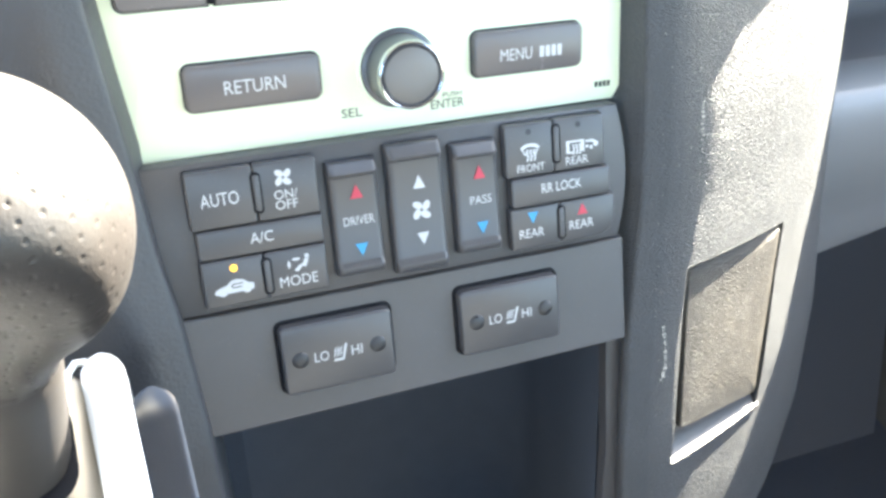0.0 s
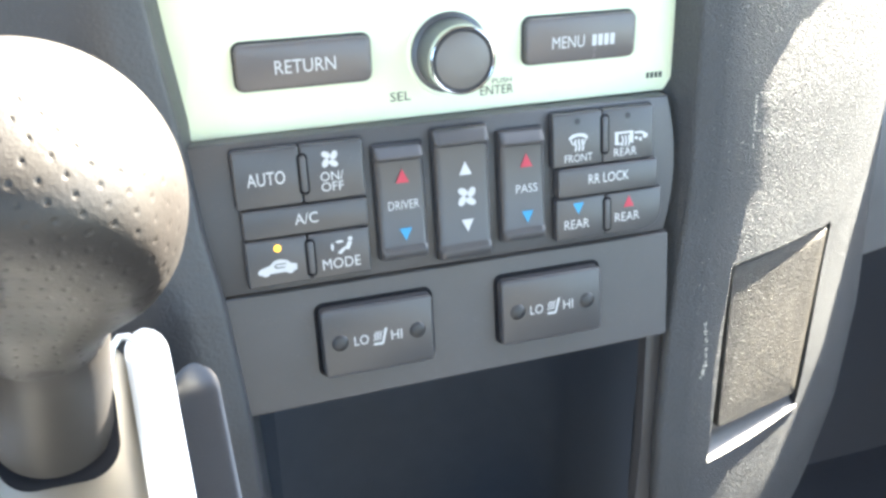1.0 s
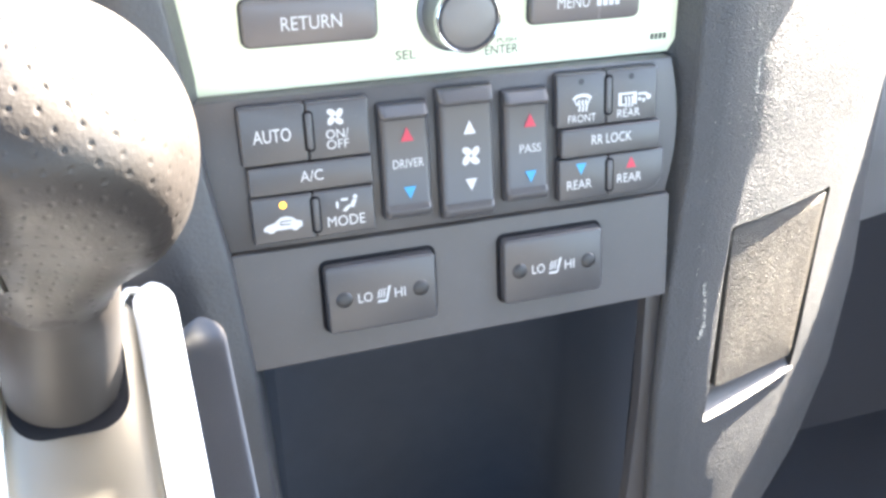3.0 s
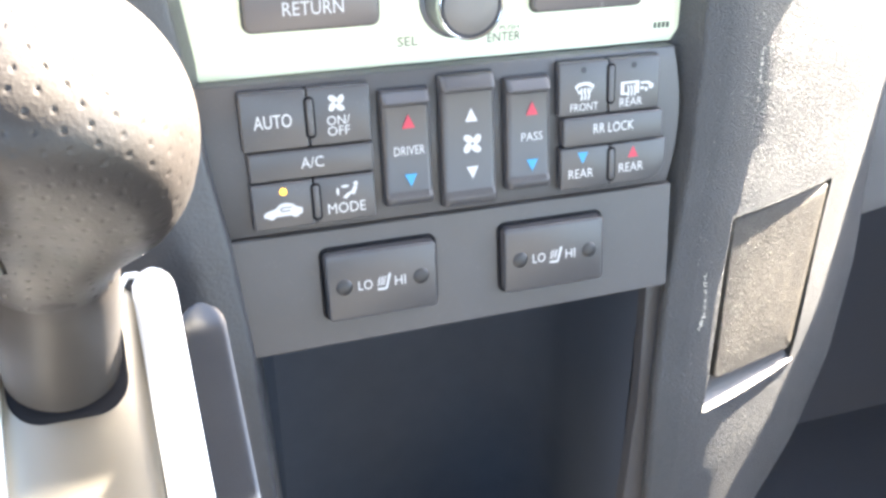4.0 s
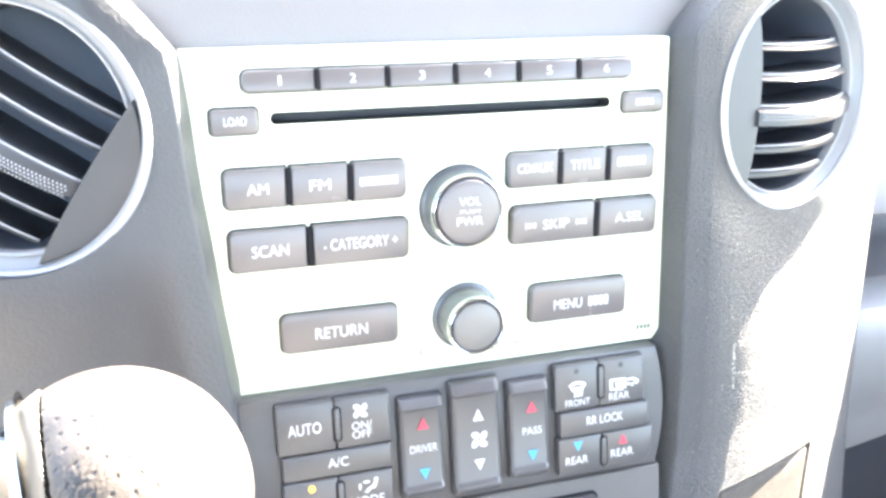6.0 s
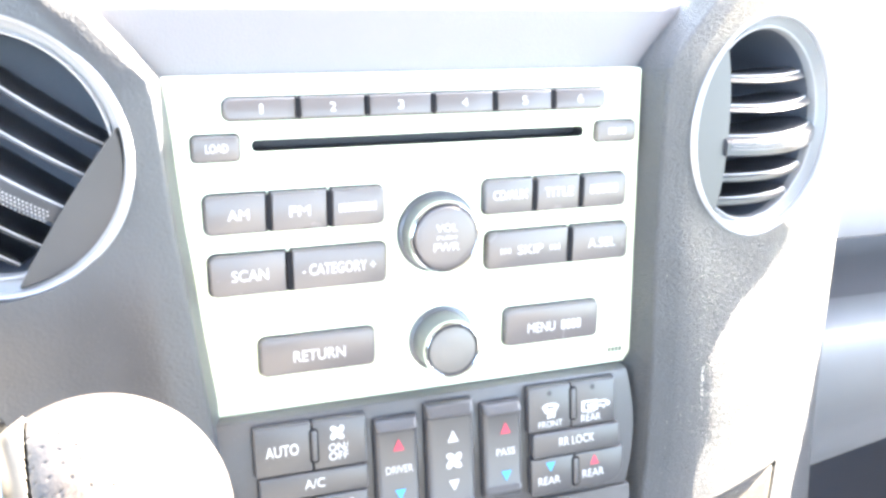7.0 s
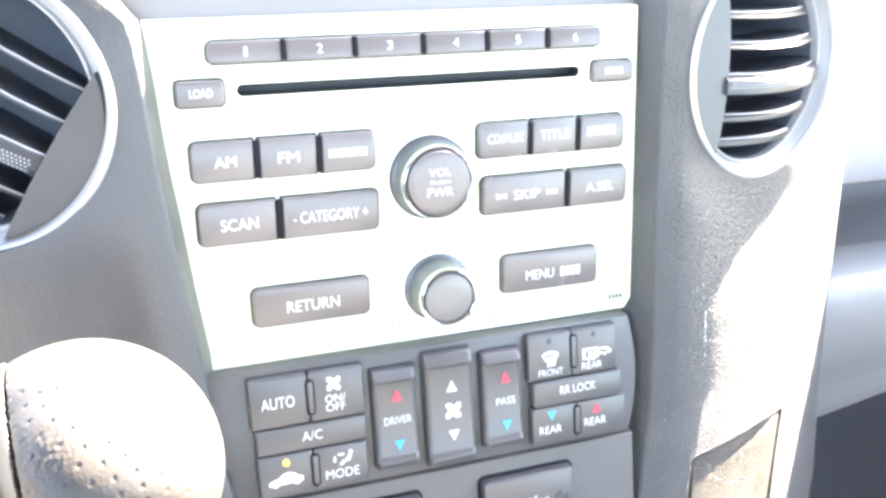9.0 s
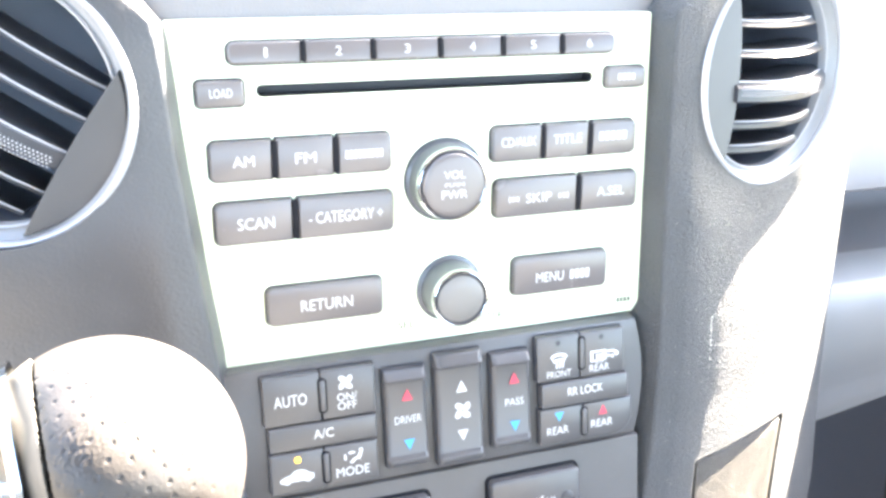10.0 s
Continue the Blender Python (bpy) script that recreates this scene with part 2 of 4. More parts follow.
def cut_out(ob, cutter):
    """Cuts the cutter's volume out of the mesh of ob."""
    mod = ob.modifiers.new("opening", "BOOLEAN")
    mod.operation, mod.object, mod.solver = "DIFFERENCE", cutter, "EXACT"
    bpy.context.view_layer.update()
    me = bpy.data.meshes.new_from_object(ob.evaluated_get(bpy.context.evaluated_depsgraph_get()))
    ob.modifiers.remove(mod)
    old, ob.data = ob.data, me
    bpy.data.meshes.remove(old)
    me.shade_smooth()
    me.set_sharp_from_angle(angle=radians(38))
    data = cutter.data
    bpy.data.objects.remove(cutter)
    bpy.data.meshes.remove(data)


# ---- console pillars ----
INNER_R = [(0.075, 0.135), (0.05, 0.118), (0.026, 0.0968), (-0.05, 0.0965), (-0.105, 0.0985), (-0.15, 0.0985), (-0.2, 0.0925), (-0.25, 0.089), (-0.30, 0.0905), (-0.36, 0.0945), (-0.43, 0.1)]
INNER_L = [(0.075, 0.142), (0.05, 0.1215), (0.036, 0.1098), (0.024, 0.0988), (0.006, 0.097), (-0.011, 0.0960), (-0.026, 0.0948), (-0.04, 0.0932), (-0.069, 0.0905), (-0.097, 0.0872), (-0.13, 0.0845), (-0.155, 0.0806), (-0.2, 0.0768), (-0.25, 0.0752), (-0.36, 0.072), (-0.43, 0.070)]
FRONT = [(0.075, 0.012), (0.066, 0.0), (0.052, -0.0085), (0.03, -0.011), (-0.06, -0.0118), (-0.11, -0.0132), (-0.15, -0.0172), (-0.2, -0.0228), (-0.25, -0.0268), (-0.30, -0.0310), (-0.36, -0.0405), (-0.43, -0.054)]
FRONT_R = FRONT[:5] + [(-0.15, -0.0128), (-0.2, -0.0170), (-0.25, -0.0230), (-0.30, -0.0238), (-0.36, -0.0215), (-0.43, -0.0150)]
OUTER = [(0.075, 0.236), (0.03, 0.238), (-0.02, 0.242), (-0.08, 0.246), (-0.148, 0.243), (-0.21, 0.2365), (-0.25, 0.2335), (-0.305, 0.2285), (-0.346, 0.2185), (-0.391, 0.192), (-0.43, 0.162)]
OUTER_R = [(0.075, 0.2638), (0.03, 0.272), (-0.02, 0.2751), (-0.08, 0.2731), (-0.148, 0.2717), (-0.21, 0.2681), (-0.25, 0.266), (-0.305, 0.2614), (-0.346, 0.2517), (-0.391, 0.2255), (-0.43, 0.1995)]
SLOPE = [(0.0, -0.02), (0.010, -0.02), (0.016, 0.09), (0.022, 0.205), (0.030, 0.24), (0.04, 0.262), (0.06, 0.29), (0.08, 0.37), (0.105, 0.56), (0.125, 0.87), (0.142, 1.5)]
SLOPE_R = SLOPE[:3] + [(0.022, 0.25), (0.030, 0.43), (0.04, 0.53), (0.06, 0.585), (0.08, 0.65), (0.105, 0.79), (0.125, 1.0), (0.142, 1.5)]


def summed(slope):
    """Depth of a rounded face every millimetre from its inner edge, by its slope."""
    res = [0.0]
    for k in range(160):
        res.append(res[-1] + 0.001 * float(np.interp(0.001 * (k + 0.5), [a for a, b in slope], [b for a, b in slope])))
    return res


CURVE, CURVE_R = summed(SLOPE), summed(SLOPE_R)
BACK = 0.2


def pillar_y(x, z, inner, front=FRONT_R):
    """The pillar's face: it rounds away from the radio side, ever more steeply."""
    right = front is FRONT_R
    d = x - inner
    full = lerp_table(OUTER_R if right else OUTER, z) - inner
    d = d if d < 0.03 else 0.03 + (d - 0.03) * 0.112 / (full - 0.03)
    y = lerp_table(front, z) - 0.0015 + float(np.interp(d, [0.001 * k for k in range(161)], CURVE_R if right else CURVE))
    # Round the vent the face follows the vent's ring.
    away = math.hypot(x - (0.1570 if right else 0.1530), z)
    near = min(1.0, max(0.0, (0.074 - away) / 0.022 if right else (0.084 - away) / 0.032))
    near = near * near * (3 - 2 * near) * min(1.0, max(0.0, (x - inner - 0.003) / 0.008))
    d = x - (0.1569 if right else 0.1518)
    return y + ((0.0012 + d * 0.34 + 1.6 * d * d if right else -0.0070 + d * 0.17 + 1.0 * d * d) - y) * near


def pillar_mesh(table, side):
    bm = bmesh.new()
    loops = []
    zs = [0.075 - 0.505 * k / 80 for k in range(81)]
    for z in zs:
        front = FRONT_R if side > 0 else FRONT
        xi, xo, f = lerp_table(table, z), lerp_table(OUTER_R if side > 0 else OUTER, z), lerp_table(front, z)
        lean_in = 0.0045 if z > -0.1 else (0.009 if side > 0 else 0.004)
        fl = min(1, max(0, (-0.190 - z) / 0.008))
        row = [(xi - lean_in * (1 - fl) + min(0.15, xo - xi - 0.02) * fl, BACK), (xi - lean_in * (1 - fl) + 0.012 * fl, 0.012), (xi - lean_in * (1 - fl) + 0.006 * fl, 0.002), (xi - 0.0006, f + 0.0035)]
        if side < 0:
            row[:3] = [(xi - lean_in, BACK), (xi - lean_in, 0.012), (xi - lean_in, 0.002)]
        for k in range(5):
            a = radians(180 + 22.5 * k)
            row.append((xi + 0.0024 + 0.0028 * math.cos(a), f + 0.003 + 0.0028 * math.sin(a) + 0.0006 * k / 4))
        for k in range(1, 27):
            x = xi + 0.004 + (xo - xi - 0.004) * k / 26
            row.append((x, pillar_y(x, z, xi, front)))
        x, y = row[-1]
        row += [(x + 0.004, y + 0.008), (x + 0.006, y + 0.02), (x + 0.007, BACK)]
        loops.append([Vector((side * px, py, z)) for px, py in row])
    rings(bm, loops, cap_last=True, cap_first=True, closed=True)
    return bm


VENT_T = radians(14.0)


def vent_frame(side):
    """Plan pose of a vent: its own -y looks out of the pillar."""
    if side > 0:
        return Matrix.Translation((0.1569, 0.0020, -0.0018)) @ Matrix.Rotation(VENT_T + radians(2.0), 4, "Z") @ Matrix.Scale(1.02, 4)
    return Matrix.Translation((-0.1532, -0.0019, 0.0)) @ Matrix.Rotation(-VENT_T, 4, "Z")


for side, table, words in ((-1, INNER_L, "beside the gear lever"), (1, INNER_R, "scuffed and dusty in the sun")):
    p = thing("console_pillar", (side * 0.15, 0, -0.1), f"dark grained plastic console pillar, {words}", "console trim", kind="structure")
    body = part("pillar_body", pillar_mesh(table, side), DUSTY if side > 0 else PILLAR, p)
    bm = spin([(0.0, -0.03), (0.0474, -0.03), (0.0474, 0.07), (0.0, 0.07)], (0, 0, 0), (0, 1, 0), 64, cap=False)
    bmesh.ops.remove_doubles(bm, verts=bm.verts, dist=1e-5)
    bmesh.ops.recalc_face_normals(bm, faces=bm.faces)
    me = bpy.data.meshes.new("cutter")
    bm.to_mesh(me)
    bm.free()
    cutter = new("cutter", me)
    cutter.matrix_world = BASE @ vent_frame(side)
    cut_out(body, cutter)


# ---- air vents ----
def vent(side, turn, label):
    ob = new("air_vent")
    ob.matrix_world = BASE @ vent_frame(side) @ Matrix.Rotation(radians(turn), 4, "Y")
    tagged(ob, label, "air vent", "round dashboard vents")
    ORIGIN[ob.name] = Vector((0, 0, 0))
    ax, mir = (0, 1, 0), -side
    part("ring", spin([(0.0456, 0.0030), (0.0457, 0.0004), (0.0461, -0.0010), (0.0469, -0.0016), (0.0477, -0.0013), (0.0483, -0.0004), (0.0488, 0.003), (0.0490, 0.025)], (0, 0, 0), ax, 80, False), SATIN, ob, "bright silver ring")
    part("dish", spin([(0.0457, 0.0012), (0.0450, 0.0020), (0.0438, 0.0034), (0.0426, 0.0044), (0.0420, 0.0046)], (0, 0, 0), ax, 72, False), DISH, ob, "grey sloping dish inside the ring")
    part("inner_ring", spin([(0.0421, 0.0046), (0.0419, 0.0036), (0.0414, 0.0032), (0.0409, 0.0036), (0.0406, 0.0050), (0.0405, 0.0075)], (0, 0, 0), ax, 72, False), RIM, ob, "thin pale inner rim")
    part("barrel", spin([(0.0405, 0.0072), (0.0402, 0.013), (0.0398, 0.05), (0.0, 0.05)], (0, 0, 0), ax, 64, False), BARREL, ob, "barrel with blue lens haze put into its colour")
    # Fixed cap: the segment of the barrel beyond a chord.
    bm = bmesh.new()
    r, chord, bow = (0.0460 if side > 0 else 0.0446), (0.0302 if side > 0 else 0.0305), (0.0038 if side > 0 else 0.0012)
    a0 = math.acos(chord / r)
    arc = [(r * math.cos(a0 - 2 * a0 * k / 20), r * math.sin(a0 - 2 * a0 * k / 20)) for k in range(21)]
    bulge = [(chord - bow * (1 - (2 * k / 20 - 1) ** 2), r * math.sin(a0 - 2 * a0 * k / 20)) for k in range(21)]
    loops = []
    for y, s in ((0.03, 1.0), (0.0005, 1.0), (-0.0003, 0.975)):
        loops.append([Vector((mir * (x * s + (1 - s) * 0.035), y + (0.24 * (x - chord) if y < 0.02 else 0), z * s)) for x, z in arc + bulge[::-1]])
    rings(bm, loops)
    part("cap", bm, VCAP, ob, "plain grey side cap")
    for k, z in enumerate((0.0232, 0.0114, -0.0010, -0.0180, -0.0286)):
        bold = k == 2
        half = math.sqrt(0.0404 ** 2 - (abs(z) + 0.002) ** 2) - 0.0006
        right = min(chord - 0.5 * bow, half)
        half -= 0.0045 if side > 0 and k != 2 else 0.0
        thick, lip = (0.0092 if side > 0 else 0.0072, -0.0076 if side > 0 else -0.0042) if bold else ((0.0036, -0.0064) if side > 0 else (0.0017, -0.0026))
        bevel = (0.0032, 0.0034, 0.0034, 0.0014, 0.0012)[k] if side > 0 else 0.0010
        bm = bmesh.new()
        loops = []
        n = 18
        for j in range(n + 1):
            x = -half + (right + half) * j / n
            arch = (0.0022 if side > 0 else 0.0004) * (1 - (x / 0.043) ** 2) - 0.0012
            y0 = lip + 0.0105 * (x * x + z * z) / 0.041 ** 2
            sec = [(y0 + 2.2 * bevel, 0.0004), (y0 + 0.6 * bevel, -bevel * 0.45), (y0, -bevel), (y0, -thick + 0.0006), (y0 + 0.0009, -thick), (0.026, -thick * 0.7), (0.026, -0.0006)]
            loops.append([Vector((mir * x, yy, z + zz - arch)) for yy, zz in sec])
        rings(bm, loops, True, True)
        slat = part("thumb_slat" if bold else "slat", bm, SLAT, ob, "thicker slat with a knurled thumb grip" if bold else "")
        # Thin pale tube paints the highlight along the slat's front edge.
        bm = bmesh.new()
        loops = []
        for j in range(n + 1):
            x = -half + (right + half) * j / n
            arch = (0.0022 if side > 0 else 0.0004) * (1 - (x / 0.043) ** 2) - 0.0012
            y0 = lip + 0.0105 * (x * x + z * z) / 0.041 ** 2
            loops.append([Vector((mir * x, y0 + 0.9 * bevel + 0.00045 * math.cos(a), z - 0.25 * bevel - arch + 0.00045 * math.sin(a))) for a in [math.pi * q / 3 for q in range(6)]])
        rings(bm, loops, True, True)
        part("slat_glint", bm, RIM, slat, "pale strip painted as the edge highlight")
        if bold:
            bm = bmesh.new()
            for i in range(30):
                for j in range(4):
                    x = -0.012 + 0.0013 * i + 0.00065 * (j % 2)
                    zc = z - 0.0026 - 0.00118 * j - 0.0022 * (1 - (x / 0.043) ** 2) + 0.0012
                    bmesh.ops.create_icosphere(bm, subdivisions=1, radius=0.00042, matrix=Matrix.Translation((mir * x, lip + 0.0105 * (x * x + z * z) / 0.041 ** 2, zc)))
            part("thumb_grip", bm, RIM, slat, "knurled grey grip")
    return ob


vent(1, 0, "round air vent with bright sunlit slats in a silver ring")
vent(-1, 34, "round air vent turned askew in a bright silver ring")


# ---- pocket door in the passenger-side pillar ----
def on_pillar(x, z, w):
    return Vector((x, pillar_y(x, z, lerp_table(INNER_R, z)) - w, z))


def quad_outline(corners, r=0.003, steps=4):
    """A four-sided outline with rounded corners, anticlockwise."""
    res = []
    for i in range(4):
        a, b, c = (Vector(corners[(i + k) % 4]) for k in (-1, 0, 1))
        p, q = b + (a - b).normalized() * r, b + (c - b).normalized() * r
        for k in range(steps + 1):
            t = k / steps
            res.append(tuple(p * (1 - t) ** 2 + b * 2 * t * (1 - t) + q * t * t))
    return res


def sheet_over(pts, w, place, n=10):
    """A surface patch that follows the pillar inside an outline: fans of rings towards the middle."""
    cx, cz = sum(p[0] for p in pts) / len(pts), sum(p[1] for p in pts) / len(pts)
    bm = bmesh.new()
    loops = [[place(cx + (x - cx) * k / n, cz + (z - cz) * k / n, w) for x, z in pts] for k in range(n, 0, -1)]
    rings(bm, loops)
    return bm


door = thing("pocket_door", (0.147, 0, -0.215), "dark dusty plastic pocket door in a dark gap on the pillar", "pocket door")
D_TL, D_TR, D_BR, D_BL = (0.1230, -0.1769), (0.1957, -0.1813), (0.1791, -0.2603), (0.1195, -0.2503)
rim = quad_outline([(0.1130, -0.2634), (0.1820, -0.2681), (0.1986, -0.1797), (0.1209, -0.1746)], 0.0022)
bm = bmesh.new()
rings(bm, [[on_pillar(x, z, w) for x, z in rim] for w in (0.012, -0.007)], True, True)
bmesh.ops.recalc_face_normals(bm, faces=bm.faces)
me = bpy.data.meshes.new("cutter")
bm.to_mesh(me)
bm.free()
cutter = new("cutter", me)
cutter.matrix_world = BASE.copy()
cut_out(body, cutter)
bm = sheet_over(rim, -0.0066, on_pillar)
part("gap", bm, GAP, door, "dark gap round the door")
panel = quad_outline([D_BL, D_BR, D_TR, D_TL], 0.002)


def sunk(x, z, w):
    """The door sits deeper towards its upper inner corner."""
    t = min(1, max(0, (x - 0.12) / 0.06))
    return on_pillar(x, z, w - 0.0012 + 0.0012 * t)


bm = bmesh.new()
pcx, pcz = sum(p[0] for p in panel) / len(panel), sum(p[1] for p in panel) / len(panel)
loops = [[sunk(x, z, w) for x, z in panel] for w in (-0.005, -0.0006)]
for k in (0.985, 0.85, 0.7, 0.55, 0.4, 0.25, 0.1):
    loops.append([sunk(pcx + (x - pcx) * k, pcz + (z - pcz) * k, 0.0) for x, z in panel])
rings(bm, loops)
part("door_panel", bm, DOOR, door, "dusty dark plastic with the sun's gold put into its tan")
# The scoop under the door: its lip turns up into the light.
bm = bmesh.new()
loops = []
for k in range(17):
    t = k / 16
    top = Vector((0.1184 + 0.0584 * t, -0.2484 - 0.0101 * t))
    low = Vector((0.1130 + 0.0697 * t, -0.2636 - 0.0048 * t))
    deep = 0.0052 * (1 - 0.55 * t * t)
    row = []
    for j in range(13):
        q = j / 12
        w = -0.0022 - deep * math.sin(math.pi * min(1, q / 0.9)) ** 0.8 * (1 - 0.5 * q) if q < 0.9 else -0.0022 + 0.0030 * math.sin(math.pi * 0.5 * (q - 0.9) / 0.1)
        p = top.lerp(low, q)
        row.append(on_pillar(p.x, p.y, w))
    p = low + (low - top) * 0.06
    row.append(on_pillar(p.x, p.y, 0.0002))
    row.append(on_pillar(p.x, p.y, -0.003))
    loops.append(row)
rings(bm, loops, False, False, closed=False)
part("finger_ledge", bm, PLATE, door, "glossy slanted finger scoop")
scuffs = thing("scuff_marks", (0.13, -0.01, -0.12), "pale scratched scuff marks and dust sparkle on the dark pillar", "scuffs", kind="stuff")
rng = random.Random(5)
bm = bmesh.new()
strokes = [(0.1244, -0.1052, 0.1567, -0.1055), (0.1258, -0.1185, 0.1461, -0.1251), (0.1242, -0.105, 0.1257, -0.1255), (0.1081, -0.196, 0.109, -0.2165), (0.109, -0.215, 0.1065, -0.221)]
for x0, z0, x1, z1 in strokes:
    for k in range(46):
        t = rng.random()
        cx, cz = x0 + (x1 - x0) * t + rng.gauss(0, 0.0004), z0 + (z1 - z0) * t + rng.gauss(0, 0.0004)
        r = rng.uniform(0.00008, 0.00032)
        bm.faces.new([bm.verts.new(on_pillar(x, z, 0.0003)) for x, z in disc_pts(cx, cz, r * rng.uniform(1, 2.5), 6, r)])
# Dust specks kept mainly to the sunlit face; they paint its sparkle.
for k in range(1500):
    x, z = rng.uniform(0.1, 0.2), rng.uniform(-0.3, -0.06)
    if rng.random() < 0.06:
        x = rng.gauss(0.108, 0.006)
    elif x < 0.117:
        continue
    if 0.111 < x < 0.202 and -0.276 < z < -0.172 or x < lerp_table(INNER_R, z) + 0.004 or x > lerp_table(OUTER_R, z) - 0.03:
        continue
    r = rng.uniform(0.00008, 0.0003) * (1.0 if x > 0.118 else 0.75)
    bm.faces.new([bm.verts.new(on_pillar(a, b, 0.0003)) for a, b in disc_pts(x, z, r, 5)])
for k in range(520):
    x, z = rng.uniform(0.119, 0.186), rng.uniform(-0.249, -0.180)
    edge = 0.1187 + 0.0037 * (z + 0.2492) / 0.0724
    if x < edge + 0.001 or x > 0.1791 + 0.0166 * (z + 0.2603) / 0.0790 - 0.002 or rng.random() > math.exp(-(x - edge) / 0.02) + 0.12:
        continue
    r = rng.uniform(0.00008, 0.00026)
    bm.faces.new([bm.verts.new(sunk(a, b, 0.0003)) for a, b in disc_pts(x, z, r * rng.uniform(1, 1.8), 5, r)])
SCRATCH = material("pale_scratches", (0.5, 0.47, 0.41), 0.55)
part("scratches_and_sparkle", bm, SCRATCH, scuffs, smooth=False)

# ---- radio ----
radio = thing("car_radio", (0, 0, -0.04), "pale green silver car radio with grey buttons", "car radio")
F_TL, F_TR, F_BR, F_BL = (-0.0970, 0.0246), (0.0917, 0.0246), (0.0942, -0.1026), (-0.0872, -0.1032)
face_pts = quad_outline([F_BL, F_BR, F_TR, F_TL], 0.0012)
bm = bmesh.new()
q = inset(face_pts, 0.0010)
slot_pts = outline(-0.0663, 0.0663, -0.0021, 0.0023, 0.0021)
made = rings(bm, [[flat(x, z, w) for x, z in pts] for pts, w in ((face_pts, -0.012), (face_pts, -0.0010), (inset(face_pts, 0.0003), -0.0003), (q, 0.0))], False, True)
hole = rings(bm, [[flat(x, z, w) for x, z in slot_pts] for w in (0.0, -0.008)], False)
edges = [bm.edges.get((loop[i - 1], loop[i])) for loop in (made[-1], hole[0]) for i in range(len(loop))]
bmesh.ops.triangle_fill(bm, edges=edges, use_beauty=True, normal=(0, -1, 0))
part("faceplate", bm, FACE, radio)
bm = bmesh.new()
rings(bm, [[flat(x, z, w) for x, z in pts] for pts, w in ((inset(slot_pts, 0.00005), -0.0004), (inset(slot_pts, 0.00005), -0.0085))], True)
part("disc_slot", bm, GAP, radio, "dark disc slot")


def wedge(x, z, w):
    """The preset row leans back: its foot stands prouder than its top."""
    return Vector((x, -w - (0.0172 - z) * 0.1 * (w > 0.0004), z))


def divider(x, z0, z1, w, place=flat):
    # The strip stands proud; the deep slot's shade is put into its colour.
    part("divider", pad(outline(x - 0.00092, x + 0.00092, z0, z1, 0.0004, 2), w, place, 0.0002, 0.0), RECESS_SHADE, radio, "raised black strip painted as a shaded slot between two buttons")


def radio_button(x0, x1, z0, z1, radii, depth=0.0032, mat=TAUPE, place=flat):
    pts = outline(x0, x1, z0, z1, radii)
    # Dark tile: the joint, widened a little to paint the button's shadow.
    part("button_gap", tile(inset(pts, -0.00065), 0.00015, flat), GAP, radio)
    return part("button", pad(pts, depth, place, 0.0009, 0.0), mat, radio)


def legend(word, cx, cz, w, h, parent, proud, place, mat=WHITE):
    part("legend", text(word, cx, cz, w, h, proud + 0.00012, place), mat, parent, smooth=False)


R_ = 0.0026
ends = (-0.0755, -0.0495, -0.0241, 0.0015, 0.0265, 0.0512, 0.0745)
for k in range(6):
    b = radio_button(ends[k] + 0.0007 * (k > 0), ends[k + 1] - 0.0007 * (k < 5), 0.0095, 0.0172, (R_ * (k == 0), R_ * (k == 5), R_ * (k == 5), R_ * (k == 0)), 0.0022, TAUPE, wedge)
    legend(str(k + 1), (ends[k] + ends[k + 1]) / 2, 0.0135, 0.0011 if k == 0 else 0.0022, 0.0031, b, 0.0022, wedge)
    if k:
        divider(ends[k], 0.0101, 0.0170, 0.0028, wedge)
b = radio_button(-0.087, -0.0706, -0.0047, 0.0044, 0.0017)
legend("LOAD", -0.0786, 0.0002, 0.0077, 0.003, b, 0.0032, flat)
b = radio_button(0.0712, 0.0885, -0.0043, 0.0038, 0.0017)
part("legend", bars(0.08, 0, 0.008, 0.0024, 4, 0.0033, flat), WHITE, b, smooth=False)
row = (-0.0842, -0.0615, -0.0391, -0.018)
for k, word in enumerate(("AM", "FM", "")):
    b = radio_button(row[k] + 0.001 * (k > 0), row[k + 1] - 0.001 * (k < 2), -0.0312, -0.0168, (R_ * (k == 0), R_ * (k == 2), R_ * (k == 2), R_ * (k == 0)))
    if word:
        legend(word, (-0.0725, -0.0503)[k], -0.024, 0.0076, 0.0038, b, 0.0032, flat)
    else:
        part("legend", bars(-0.0284, -0.0239, 0.0145, 0.003, 9, 0.0033, flat), WHITE, b, smooth=False)
for x in (-0.0615, -0.0391):
    divider(x, -0.0306, -0.0174, 0.0034)
divider(-0.05495, -0.0541, -0.0396, 0.0034)
b = radio_button(-0.0838, -0.0562, -0.0545, -0.039, (R_, 0, 0, R_))
legend("SCAN", -0.0694, -0.0468, 0.0132, 0.0042, b, 0.0032, flat)
b = radio_button(-0.0537, -0.0175, -0.0545, -0.039, (0, R_, R_, 0))
legend("- CATEGORY +", -0.0361, -0.0467, 0.028, 0.0042, b, 0.0032, flat)
b = radio_button(-0.0672, -0.0226, -0.0878, -0.0727, R_)
legend("RETURN", -0.0447, -0.0806, 0.02, 0.0044, b, 0.0032, flat)
row = (0.0226, 0.0442, 0.0649, 0.0857)
